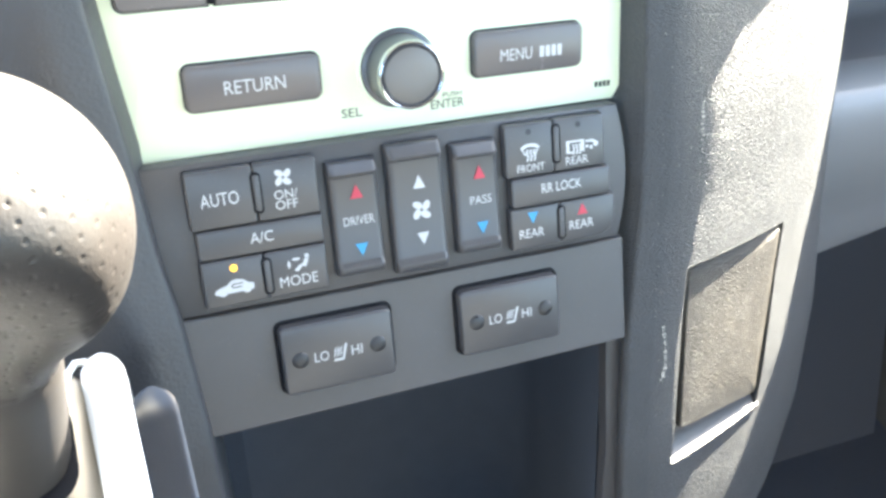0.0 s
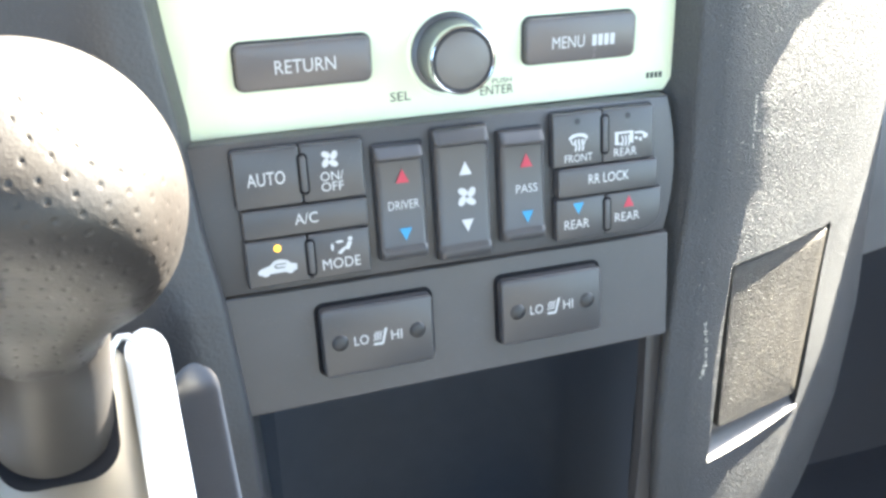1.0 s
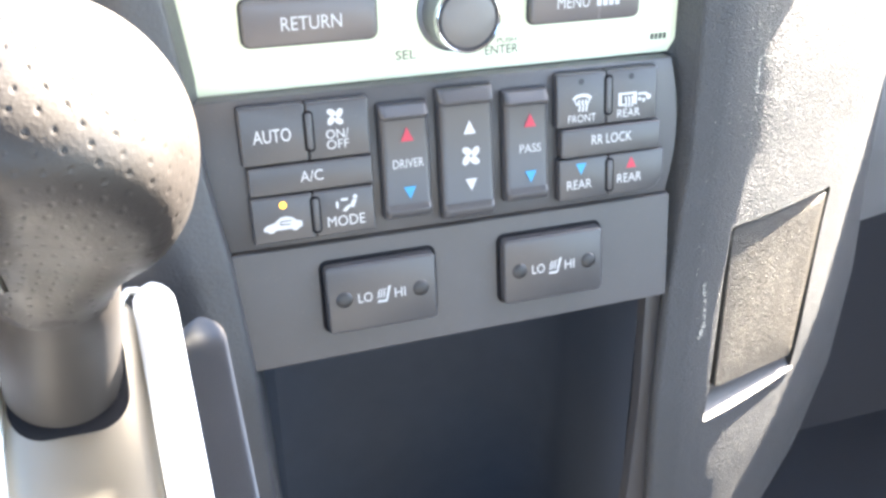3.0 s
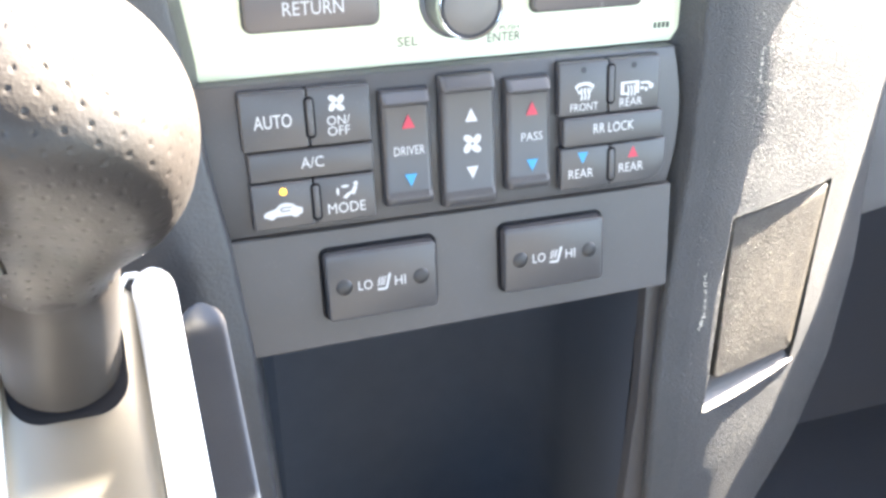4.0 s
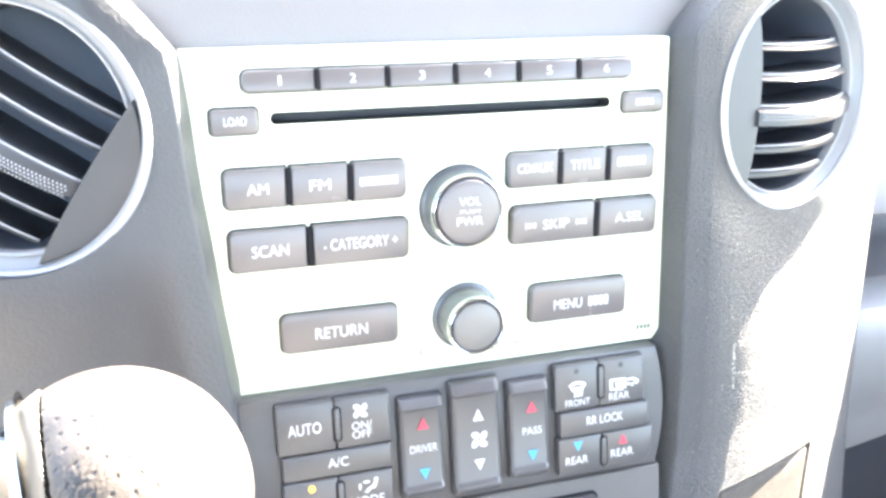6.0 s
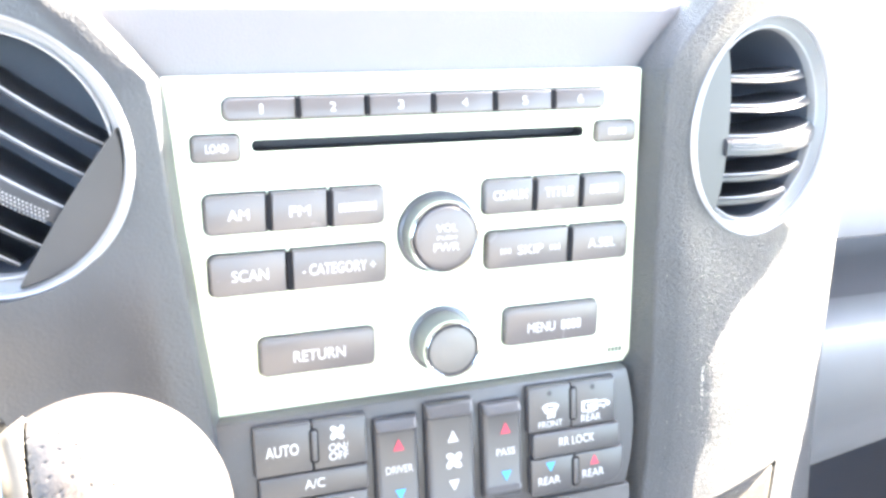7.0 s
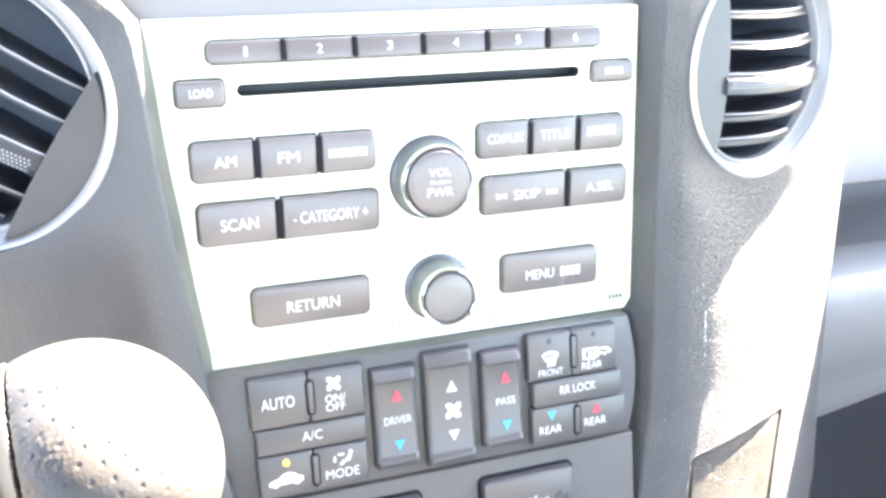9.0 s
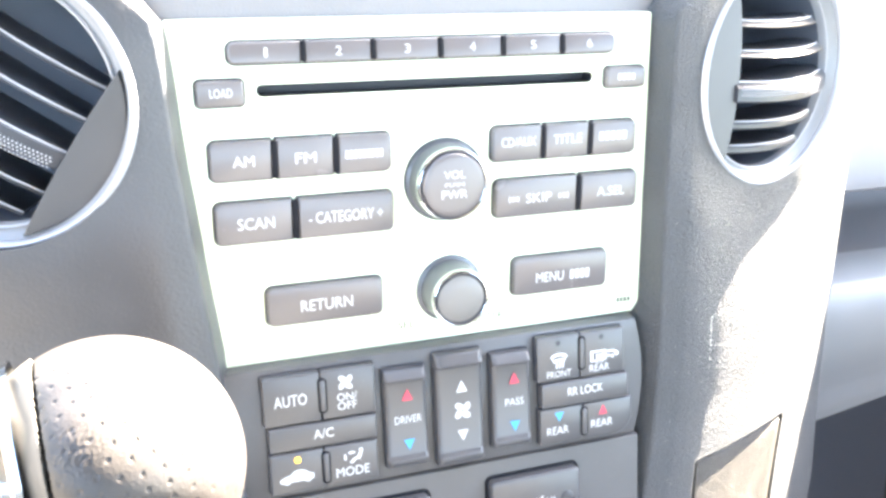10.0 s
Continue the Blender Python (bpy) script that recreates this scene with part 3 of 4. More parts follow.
for k, word in enumerate(("CD/AUX", "TITLE", "")):
    b = radio_button(row[k] + 0.0009 * (k > 0), row[k + 1] - 0.0009 * (k < 2), -0.0311, -0.0174, (R_ * (k == 0), R_ * (k == 2), R_ * (k == 2), R_ * (k == 0)))
    if word:
        legend(word, (0.0335, 0.0547)[k], -0.0234, (0.0147, 0.0126)[k], 0.0036, b, 0.0032, flat)
    else:
        part("legend", bars(0.0754, -0.0233, 0.013, 0.0034, 5, 0.0033, flat), WHITE, b, smooth=False)
for x in (0.0442, 0.0649):
    divider(x, -0.0305, -0.018, 0.0034)
divider(0.06075, -0.0535, -0.039, 0.0034)
b = radio_button(0.0241, 0.0597, -0.0539, -0.0386, (R_, 0, 0, R_))
legend("SKIP", 0.0428, -0.0464, 0.0112, 0.0038, b, 0.0032, flat)
for s in (-1, 1):
    cx = 0.0428 + s * 0.0108
    marks = [[(cx + s * (i * 0.002 + 0.002), -0.0464), (cx + s * i * 0.002, -0.0452), (cx + s * i * 0.002, -0.0476)][::s] for i in (-1, 0)]
    marks.append(outline(cx + s * 0.002 - 0.0002, cx + s * 0.002 + 0.0003, -0.0476, -0.0452, 0.00005, 1))
    part("arrow_mark", merged(marks, 0.0033, flat), WHITE, b, smooth=False)
b = radio_button(0.0618, 0.0877, -0.0539, -0.0386, (0, R_, R_, 0))
legend("A.SEL", 0.0753, -0.0462, 0.0126, 0.0038, b, 0.0032, flat)
b = radio_button(0.0328, 0.0756, -0.0877, -0.0717, R_)
legend("MENU", 0.049, -0.0806, 0.0125, 0.0042, b, 0.0032, flat)
part("legend", bars(0.063, -0.0806, 0.0095, 0.004, 4, 0.0033, flat), WHITE, b, smooth=False)
legend("SEL", -0.0124, -0.0948, 0.0073, 0.0032, radio, 0.0001, flat, DARKPRINT)
legend("ENTER", 0.0231, -0.0958, 0.0126, 0.0032, radio, 0.0001, flat, DARKPRINT)
legend("PUSH", 0.025, -0.0926, 0.0074, 0.0018, radio, 0.0001, flat, DARKPRINT)
part("legend", bars(0.0864, -0.0962, 0.0071, 0.0022, 4, 0.0002, flat), DARKPRINT, radio, smooth=False)


def knob(cx, cz, profile, cap_profile, cap_mat, label):
    k = part("knob", spin(profile, (cx, 0, cz), (0, -1, 0), 64, False), SIDE, radio, label)
    r0 = profile[0][0]
    # Dark ring on the face paints the shadow at the knob's foot.
    part("base_shade", spin([(r0 + 0.0006, 0.0), (r0 + 0.0006, 0.0004), (r0 - 0.001, 0.0005)], (cx, 0, cz), (0, -1, 0), 56, False), GAP, k, "dark ring painted as shade round the knob's foot")
    q, h = cap_profile[0]
    part("cap_gap", spin([(q + 0.0007, h - 0.001), (q + 0.0007, h + 0.0012), (q + 0.0002, h + 0.0013), (q - 0.0004, h + 0.0008)], (cx, 0, cz), (0, -1, 0), 56, False), GAP, k, "dark line round the cap")
    c = part("cap", spin(cap_profile, (cx, 0, cz), (0, -1, 0), 56, True), cap_mat, k)
    return k, c


k, c = knob(0.0037, -0.0367, [(0.0158, 0.0), (0.0156, 0.001), (0.0147, 0.0014), (0.0144, 0.004), (0.0141, 0.0085)], [(0.0122, 0.009), (0.0122, 0.0110), (0.0118, 0.0115), (0.0108, 0.0117), (0.0098, 0.0118)], TAUPE, "chrome-ringed volume knob")
part("ring", spin([(0.0141, 0.0085), (0.0141, 0.0098), (0.0138, 0.0105), (0.0134, 0.0107), (0.0130, 0.0104), (0.0128, 0.009)], (0.0037, 0, -0.0367), (0, -1, 0), 64, False), CHROME, k, "bright chrome ring")
for word, z, w, h in (("VOL", -0.0325, 0.0084, 0.0030), ("PUSH", -0.0363, 0.0076, 0.0014), ("PWR", -0.0400, 0.0102, 0.0032)):
    legend(word, 0.0037, z, w, h, c, 0.0118, flat)
k, c = knob(0.0056, -0.0812, [(0.0138, 0.0), (0.0136, 0.0012), (0.0122, 0.0016), (0.0119, 0.005), (0.0116, 0.0125)], [(0.0098, 0.0135), (0.0097, 0.0142), (0.009, 0.0146), (0.004, 0.0149)], CAP, "chrome-ringed selector knob")
part("ring", spin([(0.0116, 0.0125), (0.0116, 0.0137), (0.0113, 0.0146), (0.0109, 0.0148), (0.0105, 0.0145), (0.0103, 0.0134)], (0.0056, 0, -0.0812), (0, -1, 0), 64, False), CHROME, k, "bright chrome ring")
part("collar", spin([(0.0152, 0.0), (0.0150, 0.0006), (0.0146, 0.0008), (0.0139, 0.0007), (0.0137, 0.0)], (0.0056, 0, -0.0812), (0, -1, 0), 64, False), FACE, radio, "raised pale green ring round the selector")

# ---- climate control panel ----
climate = thing("climate_control_panel", (0.0055, -0.009, -0.128), "dark grey climate control panel with white lettering", "climate control")
plate_pts = [(-0.0885, -0.1030), (-0.0835, -0.1546)]
plate_pts += [(0.0868 + 0.0056 * (1 - ((z + 0.127) / 0.031) ** 2), z) for z in [-0.1546 + 0.0516 * k / 12 for k in range(13)]]
bm = bmesh.new()
rings(bm, [[leaning(x, z, w) for x, z in pts] for pts, w in ((plate_pts, -0.012), (plate_pts, -0.0006), (inset(plate_pts, 0.0002), -0.0002), (inset(plate_pts, 0.0006), 0.0))], True, True)
part("panel_plate", bm, PLATE, climate)
W = 0.0035


def climate_button(x0, x1, z0, z1, r=0.0009, depth=W):
    pts = outline(x0, x1, z0, z1, r)
    part("button_gap", tile(inset(pts, -0.0006), 0.0002, leaning), GAP, climate)
    return part("button", pad(pts, depth, leaning, 0.0007, 0.0), BUTTON, climate)


def icon(shapes, parent, mat=WHITE, proud=W):
    part("symbol", merged(shapes, proud + 0.00012, leaning), mat, parent, smooth=False)


b = climate_button(-0.0724, -0.0505, -0.1245, -0.1052)
legend("AUTO", -0.062, -0.1148, 0.0125, 0.0044, b, W, leaning)
b = climate_button(-0.0501, -0.0290, -0.1245, -0.1052)
icon(fan_shapes(-0.0405, -0.1106, 0.0034), b)
legend("ON/", -0.0402, -0.1163, 0.0078, 0.0031, b, W, leaning)
legend("OFF", -0.0403, -0.1198, 0.0076, 0.0031, b, W, leaning)
b = climate_button(-0.0713, -0.0290, -0.1349, -0.1251)
legend("A/C", -0.0502, -0.1295, 0.0078, 0.0037, b, W + 0.0, leaning)
b = climate_button(-0.0716, -0.0508, -0.1516, -0.1355)
part("indicator_lamp", pad(disc_pts(-0.0609, -0.1385, 0.0012, 16), W + 0.0003, leaning, 0.0002), LED, b, "glowing amber indicator")


def curve_pts(pts, cx, cz, sx, sz):
    return [(cx + x * sx, cz + z * sz) for x, z in pts]


CAR = [(-0.5, -0.28), (-0.42, -0.3), (-0.36, -0.42), (-0.26, -0.42), (-0.2, -0.3), (0.2, -0.28), (0.26, -0.4), (0.36, -0.4), (0.42, -0.26), (0.49, -0.22), (0.5, 0.1), (0.44, 0.16), (0.36, 0.2), (0.24, 0.42), (0.08, 0.5), (-0.06, 0.46), (-0.2, 0.2), (-0.42, 0.06), (-0.5, -0.08)]
icon([curve_pts(CAR, -0.0615, -0.1453, 0.0132, 0.0058)], b)
arrow_loop = [(-0.0627, -0.1446), (-0.0621, -0.1454), (-0.0590, -0.1454), (-0.0590, -0.1450), (-0.0618, -0.1450), (-0.0622, -0.1446), (-0.0617, -0.1442), (-0.0585, -0.1442), (-0.0585, -0.1438), (-0.0620, -0.1438)]
part("symbol", merged([arrow_loop], W + 0.0002, leaning), BUTTON, b, smooth=False)
b = climate_button(-0.0504, -0.0292, -0.1516, -0.1355)
icon([disc_pts(-0.0360, -0.1386, 0.0008, 10), [(-0.0408, -0.1432), (-0.0395, -0.1436), (-0.0378, -0.142), (-0.0366, -0.1424), (-0.0354, -0.1396), (-0.0368, -0.1394), (-0.0376, -0.141), (-0.0394, -0.1418)], disc_pts(-0.0398, -0.1392, 0.0015, 8, 0.0005), disc_pts(-0.0424, -0.1408, 0.0005, 8, 0.0014)], b)
legend("MODE", -0.0396, -0.1466, 0.0132, 0.0037, b, W, leaning)


def rocker(x0, x1, z0, z1):
    """A tall key, dished between raised ends."""
    pts = outline(x0, x1, z0, z1, 0.0012)
    part("rocker_gap", tile(inset(pts, -0.0007), 0.0002, leaning), GAP, climate)
    h = z1 - z0
    bm = bmesh.new()
    loops = []
    prof = [(0.0, 0.0), (0.0, 0.0030), (0.006, 0.0037), (0.016, 0.0041), (0.082, 0.0061), (0.096, 0.0060), (0.110, 0.0047), (0.122, 0.0043), (0.132, 0.0042), (0.5, 0.0042), (0.868, 0.0042), (0.880, 0.0043), (0.892, 0.0046), (0.912, 0.0053), (0.925, 0.0054), (0.975, 0.0048), (0.992, 0.0040), (1.0, 0.0028), (1.0, 0.0)]
    for t, w in prof:
        z, loop = z1 - t * h, []
        for k, (dx, dw) in enumerate(((0, 0.0), (0, 0.55), (0.0003, 0.78), (0.0008, 0.92), (0.0016, 1.0))):
            loop.append(leaning(x0 + dx, z, w * dw))
        loop += [leaning(x0 + (x1 - x0) * s, z, w) for s in (0.13, 0.5, 0.87)]
        for k, (dx, dw) in enumerate(((0.0016, 1.0), (0.0008, 0.92), (0.0003, 0.78), (0, 0.55), (0, 0.0))):
            loop.append(leaning(x1 - dx, z, w * dw))
        loops.append(loop)
    rings(bm, loops, False, False, closed=False)
    bmesh.ops.remove_doubles(bm, verts=bm.verts, dist=1e-6)
    return part("rocker", bm, SHEEN, climate)


W2 = 0.0043
for x0, x1, z0, z1, cx, word in ((-0.0256, -0.0081, -0.1488, -0.1088, -0.0164, "DRIVER"), (-0.0044, 0.0158, -0.1518, -0.1054, 0.0064, ""), (0.0198, 0.0369, -0.1486, -0.1086, 0.0294, "PASS")):
    b = rocker(x0, x1, z0, z1)
    up, down = (WHITE, WHITE) if not word else (RED, BLUE)
    icon([tri(cx, -0.1189, 0.0046, 0.0048)], b, up, W2 + 0.0002)
    icon([tri(cx, -0.1396, 0.0045, -0.0045)], b, down, W2 + 0.0002)
    if word:
        legend(word, cx, -0.1291, 0.0111 if word == "DRIVER" else 0.0083, 0.0031, b, W2, leaning)
    else:
        icon(fan_shapes(cx + 0.0002, -0.1292, 0.0041), b, WHITE, W2 + 0.0001)
b = climate_button(0.0405, 0.0600, -0.1240, -0.1046)
part("indicator_lamp", tile(disc_pts(0.05, -0.1076, 0.0011, 12), W + 0.0001, leaning), GAP, b, "unlit dark indicator")
FR = [[(-0.5, 0.3), (-0.3, 0.47), (0, 0.52), (0.3, 0.47), (0.5, 0.3), (0.38, 0.2), (0.2, 0.3), (0, 0.34), (-0.2, 0.3), (-0.38, 0.2)], [(-0.5, 0.3), (-0.38, 0.2), (-0.2, -0.12), (-0.28, -0.16)], [(0.5, 0.3), (0.28, -0.16), (0.2, -0.12), (0.38, 0.2)]]
FR += [[(x - 0.05, -0.5), (x + 0.05, -0.5), (x + 0.09, -0.2), (x + 0.03, 0.0), (x + 0.07, 0.18), (x - 0.03, 0.18), (x - 0.07, 0.0), (x, -0.2)] for x in (-0.16, 0.02, 0.2)]
icon([curve_pts(s, 0.0504, -0.1152, 0.0078, 0.0064) for s in FR], b)
legend("FRONT", 0.0504, -0.1208, 0.0111, 0.0028, b, W, leaning)
b = climate_button(0.0604, 0.0812, -0.1240, -0.1046)
part("indicator_lamp", tile(disc_pts(0.0703, -0.1074, 0.0011, 12), W + 0.0001, leaning), GAP, b, "unlit dark indicator")
RE = [[(-0.5, 0.3), (0.06, 0.3), (0.06, 0.18), (-0.4, 0.18)], [(-0.5, 0.3), (-0.4, 0.18), (-0.4, -0.3), (-0.5, -0.4)], [(-0.5, -0.4), (-0.4, -0.3), (-0.3, -0.3), (-0.3, -0.4)], [(-0.04, 0.18), (0.06, 0.18), (0.06, -0.4), (-0.04, -0.3)]]
RE += [[(x - 0.025, -0.5), (x + 0.025, -0.5), (x + 0.05, -0.2), (x + 0.02, 0.08), (x - 0.03, 0.08), (x, -0.2)] for x in (-0.28, -0.18, -0.08)]
RE += [[(0.1, 0.22), (0.34, 0.22), (0.5, 0.04), (0.5, -0.12), (0.42, -0.2), (0.36, -0.14), (0.36, 0.04), (0.28, 0.1), (0.1, 0.1)], [(0.1, -0.2), (0.2, -0.2), (0.2, -0.05), (0.1, -0.05)], [(0.24, -0.3), (0.32, -0.3), (0.32, -0.1), (0.24, -0.1)]]
icon([curve_pts(s, 0.0718, -0.1152, 0.0134, 0.0068) for s in RE], b)
legend("REAR", 0.0694, -0.1206, 0.0093, 0.003, b, W, leaning)
b = climate_button(0.0420, 0.0828, -0.1351, -0.1245, 0.0012, W + 0.0008)
legend("RR LOCK", 0.0622, -0.1290, 0.0165, 0.0036, b, W + 0.0008, leaning)
b = climate_button(0.0413, 0.0611, -0.1516, -0.1356)
icon([tri(0.0501, -0.1397, 0.0043, -0.0043)], b, BLUE)
legend("REAR", 0.0494, -0.1455, 0.0101, 0.0034, b, W, leaning)
b = climate_button(0.0615, 0.0850, -0.1516, -0.1356, (0.0009, 0.008, 0.0009, 0.0009))
icon([tri(0.0709, -0.1395, 0.0043, 0.0043)], b, RED)
legend("REAR", 0.0703, -0.1453, 0.0103, 0.0034, b, W, leaning)
for cx, cz, h in ((-0.0497, -0.1146, 0.0070), (-0.0500, -0.1434, 0.0066), (0.0610, -0.1134, 0.0074), (0.0618, -0.1434, 0.0066)):
    # The groove is not sunk: its shade is a near-black rim.
    groove = part("finger_groove", pad(outline(cx - 0.0018, cx + 0.0018, cz - h, cz + h, 0.0016, 4), W + 0.0002, leaning, 0.0002), RECESS_SHADE, climate, "dark outline of a grip between two buttons")
    part("grip_bead", pad(outline(cx - 0.0010, cx + 0.0012, cz - h + 0.0009, cz + h - 0.0009, 0.0009, 4), W + 0.0007, leaning, 0.0005), BUTTON, groove, "rounded dark bead")

# ---- lower panel with the seat heater switches ----
bm = bmesh.new()
lower_pts = quad_outline([(-0.0795, -0.2002), (0.0905, -0.1986), (0.0905, -0.1553), (-0.0835, -0.1553)], 0.0016)
rings(bm, [[leaning(x, z, w) for x, z in pts] for pts, w in ((inset(lower_pts, 0.0004), -0.030), (lower_pts, -0.0020), (inset(lower_pts, 0.0002), -0.0006), (inset(lower_pts, 0.0007), 0.0))], True, True)
solid("switch_panel", bm, PLATE, "plain dark grey panel over an open cubby", "console trim")


def seat_switch(x0, label):
    x1, z0, z1 = x0 + 0.0408, -0.1882, -0.1632
    sw = thing("seat_heater_switch", ((x0 + x1) / 2, plate_y(-0.176), -0.176), label, "switch", "seat heater switches")
    pts = outline(x0, x1, z0, z1, 0.0020)
    # Slightly raised band; the shade of the gap is in its black colour.
    part("bezel", pad(inset(pts, -0.0013), 0.0006, leaning, 0.0003), RECESS_SHADE, sw, "black surround painted as a shaded gap")
    key = part("rocker", pad(pts, 0.0046, leaning, 0.0009, 0.0), BUTTON, sw)
    cx = (x0 + x1) / 2 + 0.0001
    for s, word, dx, w in ((-1, "LO", -0.0066, 0.0052), (1, "HI", 0.0063, 0.004)):
        legend(word, cx + dx, -0.1757, w, 0.0036, key, 0.0046, leaning)
        part("dimple", spin([(0.0031, -0.0001), (0.0029, 0.0002), (0.0022, 0.0005), (0.0012, 0.0007)], leaning(cx + s * 0.0142, -0.1755, 0.0046), (0, -1, 0.12), 24, True), GLOSS, key, "round glossy dimple")
    seat = [[(-0.0024, -0.0030), (0.0010, -0.0031), (0.0013, -0.0022), (-0.0021, -0.0021)], [(0.0006, -0.0028), (0.0014, -0.0028), (0.0030, 0.0029), (0.0021, 0.0030)]]
    for i in range(3):
        x = -0.0024 + 0.0010 * i
        seat.append([(x, -0.0013), (x + 0.0005, -0.0013), (x + 0.0011, 0.0), (x + 0.0009, 0.0008), (x + 0.0017, 0.0021), (x + 0.0012, 0.0021), (x + 0.0004, 0.0008), (x + 0.0006, 0.0)])
    part("symbol", merged([[(cx + x, -0.1755 + z) for x, z in s] for s in seat], 0.00475, leaning), WHITE, key, smooth=False)
    return sw


seat_switch(-0.0493, "dark seat heater switch on the driver side")
seat_switch(0.0180, "dark seat heater switch on the passenger side")

# ---- open cubby ----
bm = bmesh.new()
y0 = plate_y(-0.197) + 0.028
wall_line = [(-0.0795, y0), (-0.083, 0.1), (-0.075, 0.16), (-0.05, 0.187), (0.0, 0.195), (0.06, 0.195), (0.1, 0.187), (0.120, 0.168), (0.125, 0.14), (0.108, 0.07), (0.0868, -0.004)]
rings(bm, [[Vector((x, y, z)) for x, y in wall_line] for z in (-0.5, -0.1965)], True, True)
bmesh.ops.delete(bm, geom=[f for f in bm.faces if max(v.co.y for v in f.verts) < 0.05], context="FACES_ONLY")
solid("storage_cubby", bm, CAVITY, "open black plastic storage cubby below the switches", "cubby")
for x0, x1 in ((-0.0815, -0.076), (0.0866, 0.0880)):
    bm = bmesh.new()
    loops = []
    for k in range(13):
        z = -0.1985 - 0.165 * k / 12
        y = lerp_table(FRONT if x0 < 0 else FRONT_R, z) + 0.008
        sh = (z + 0.1985) * (-0.045 if x0 < 0 else 0.035)
        far = x1 + sh if x0 < 0 else lerp_table(INNER_R, z) + 0.003
        loops.append([Vector(p) for p in ((x0 + sh, y, z), (far, y, z), (far, y + 0.006, z), (x0 + sh, y + 0.006, z))])
    rings(bm, loops, True, True)
    solid("cubby_rim", bm, PLATE, "thin dark rim along the cubby opening", "console trim")
bm = bmesh.new()
rings(bm, [[Vector((x, y, z)) for x, z in outline(-0.062, -0.006, -0.2035, -0.199, 0.001)] for y in (0.012, 0.06)], True, True)
solid("cubby_lip", bm, PLATE, "short dark lip under the cubby roof", "console trim")

# ---- gear shifter ----
ARCH, DOWN, OUT = Vector((-0.105, -0.0406, -0.1480)), Vector((0, -0.6606, -0.7507)), Vector((0, -0.7507, 0.6606))


def ramp(x, s, w):
    """On the sloping shifter bezel: s metres down from its top, w proud of it."""
    return Vector((x, ARCH.y, ARCH.z)) + DOWN * s + OUT * w


bezel = thing("shifter_bezel", (-0.131, -0.08, -0.19), "champagne satin shifter bezel between broad chrome rails", "gear bezel")
bm = bmesh.new()
gate = outline(-0.1515, -0.1105, -0.16, 0.0, 0.012, 8)
rings(bm, [[ramp(x, -z, w) for x, z in pts] for pts, w in ((gate, -0.03), (gate, -0.0015), (inset(gate, 0.0015), -0.0005))], True, True)
part("gate_plate", bm, GATE, bezel)


def rail(cx0, s0, cx1, s1, width, high, mat, name, label):
    """A rounded strip with a round head."""
    bm = bmesh.new()
    loops = []
    n = 26
    for k in range(n + 1):
        t = (k / n) ** 1.6
        s = s0 + (s1 - s0) * t
        d = s - s0
        half = width / 2 * (math.sqrt(max(0.02, 1 - (1 - min(1, d / (width * 0.55))) ** 2)))
        cx = cx0 + (cx1 - cx0) * t
        loops.append([ramp(cx + half * math.cos(a), s, -0.001 - 0.011 * min(1, d / width) if j in (0, 12) else high * (0.25 + 0.75 * min(1, d / (width * 0.6))) * math.sin(a) ** 0.4) for j, a in enumerate([math.pi * (1 - i / 12) for i in range(13)])])
    rings(bm, loops, True, True)
    return part(name, bm, mat, bezel, label)


rail(-0.1060, -0.001, -0.1000, 0.16, 0.0128, 0.0034, RAIL, "chrome_rail", "broad bright chrome rail")
rail(-0.1565, -0.001, -0.1605, 0.16, 0.0135, 0.0034, RAIL, "chrome_rail", "broad bright chrome rail")
rail(-0.0936, 0.0120, -0.0878, 0.16, 0.0138, 0.0024, RIDGE, "side_ridge", "satin blue-grey ridge")
bm = bmesh.new()
line = [(-0.1085, 0.003, 0.0015), (-0.1105, 0.0008, 0.0012), (-0.1130, 0.0006, 0.0008), (-0.1152, 0.0030, 0.0006), (-0.1168, 0.0080, 0.0005), (-0.1180, 0.0140, 0.0004), (-0.1186, 0.0210, 0.0002)]
loops = []
for i, (x, s, w) in enumerate(line):
    a, b = line[max(0, i - 1)], line[min(len(line) - 1, i + 1)]
    dx, ds = b[0] - a[0], b[1] - a[1]
    q = math.hypot(dx, ds)
    loops.append([ramp(x - ds / q * 0.0012 * math.cos(t), s + dx / q * 0.0012 * math.cos(t), w + 0.0012 * math.sin(t)) for t in [2 * math.pi * k / 10 for k in range(10)]])
rings(bm, loops, True, True)
part("gate_edge", bm, RAIL, bezel, "thin bright edge round the gate")
bm = bmesh.new()
rings(bm, [[ramp(x, s, w) for x, s in ((-0.175, 0.014), (-0.1005, 0.014), (-0.0935, 0.17), (-0.175, 0.17))] for w in (-0.006, -0.09)], True, True)
solid("shifter_housing", bm, PLATE, "dark plastic housing under the shifter", "console trim")
bm = bmesh.new()
# The well has no depth: a flat near-black patch paints its shade.
well = outline(-0.1495, -0.1162, -0.0400, -0.0080, 0.010, 8)
rings(bm, [[ramp(x, -z, w) for x, z in pts] for pts, w in ((well, -0.0003), (inset(well, 0.002), 0.0004), (inset(well, 0.004), -0.0002))], True)
part("lever_well", bm, RECESS_SHADE, bezel, "flat black patch painted as the shaded well round the lever")

KC = Vector((-0.1231, -0.0953, -0.0841))
FOOT = ramp(-0.1338, 0.0255, -0.002)
AX = (FOOT - KC).normalized()
KU = (Vector((1, 0, 0)) - AX * AX.x).normalized()
KV = AX.cross(KU)
lever = thing("gear_shifter", tuple(FOOT), "grey perforated leather gear shifter with smooth side cap", "gear shifter")
KR = 0.0345


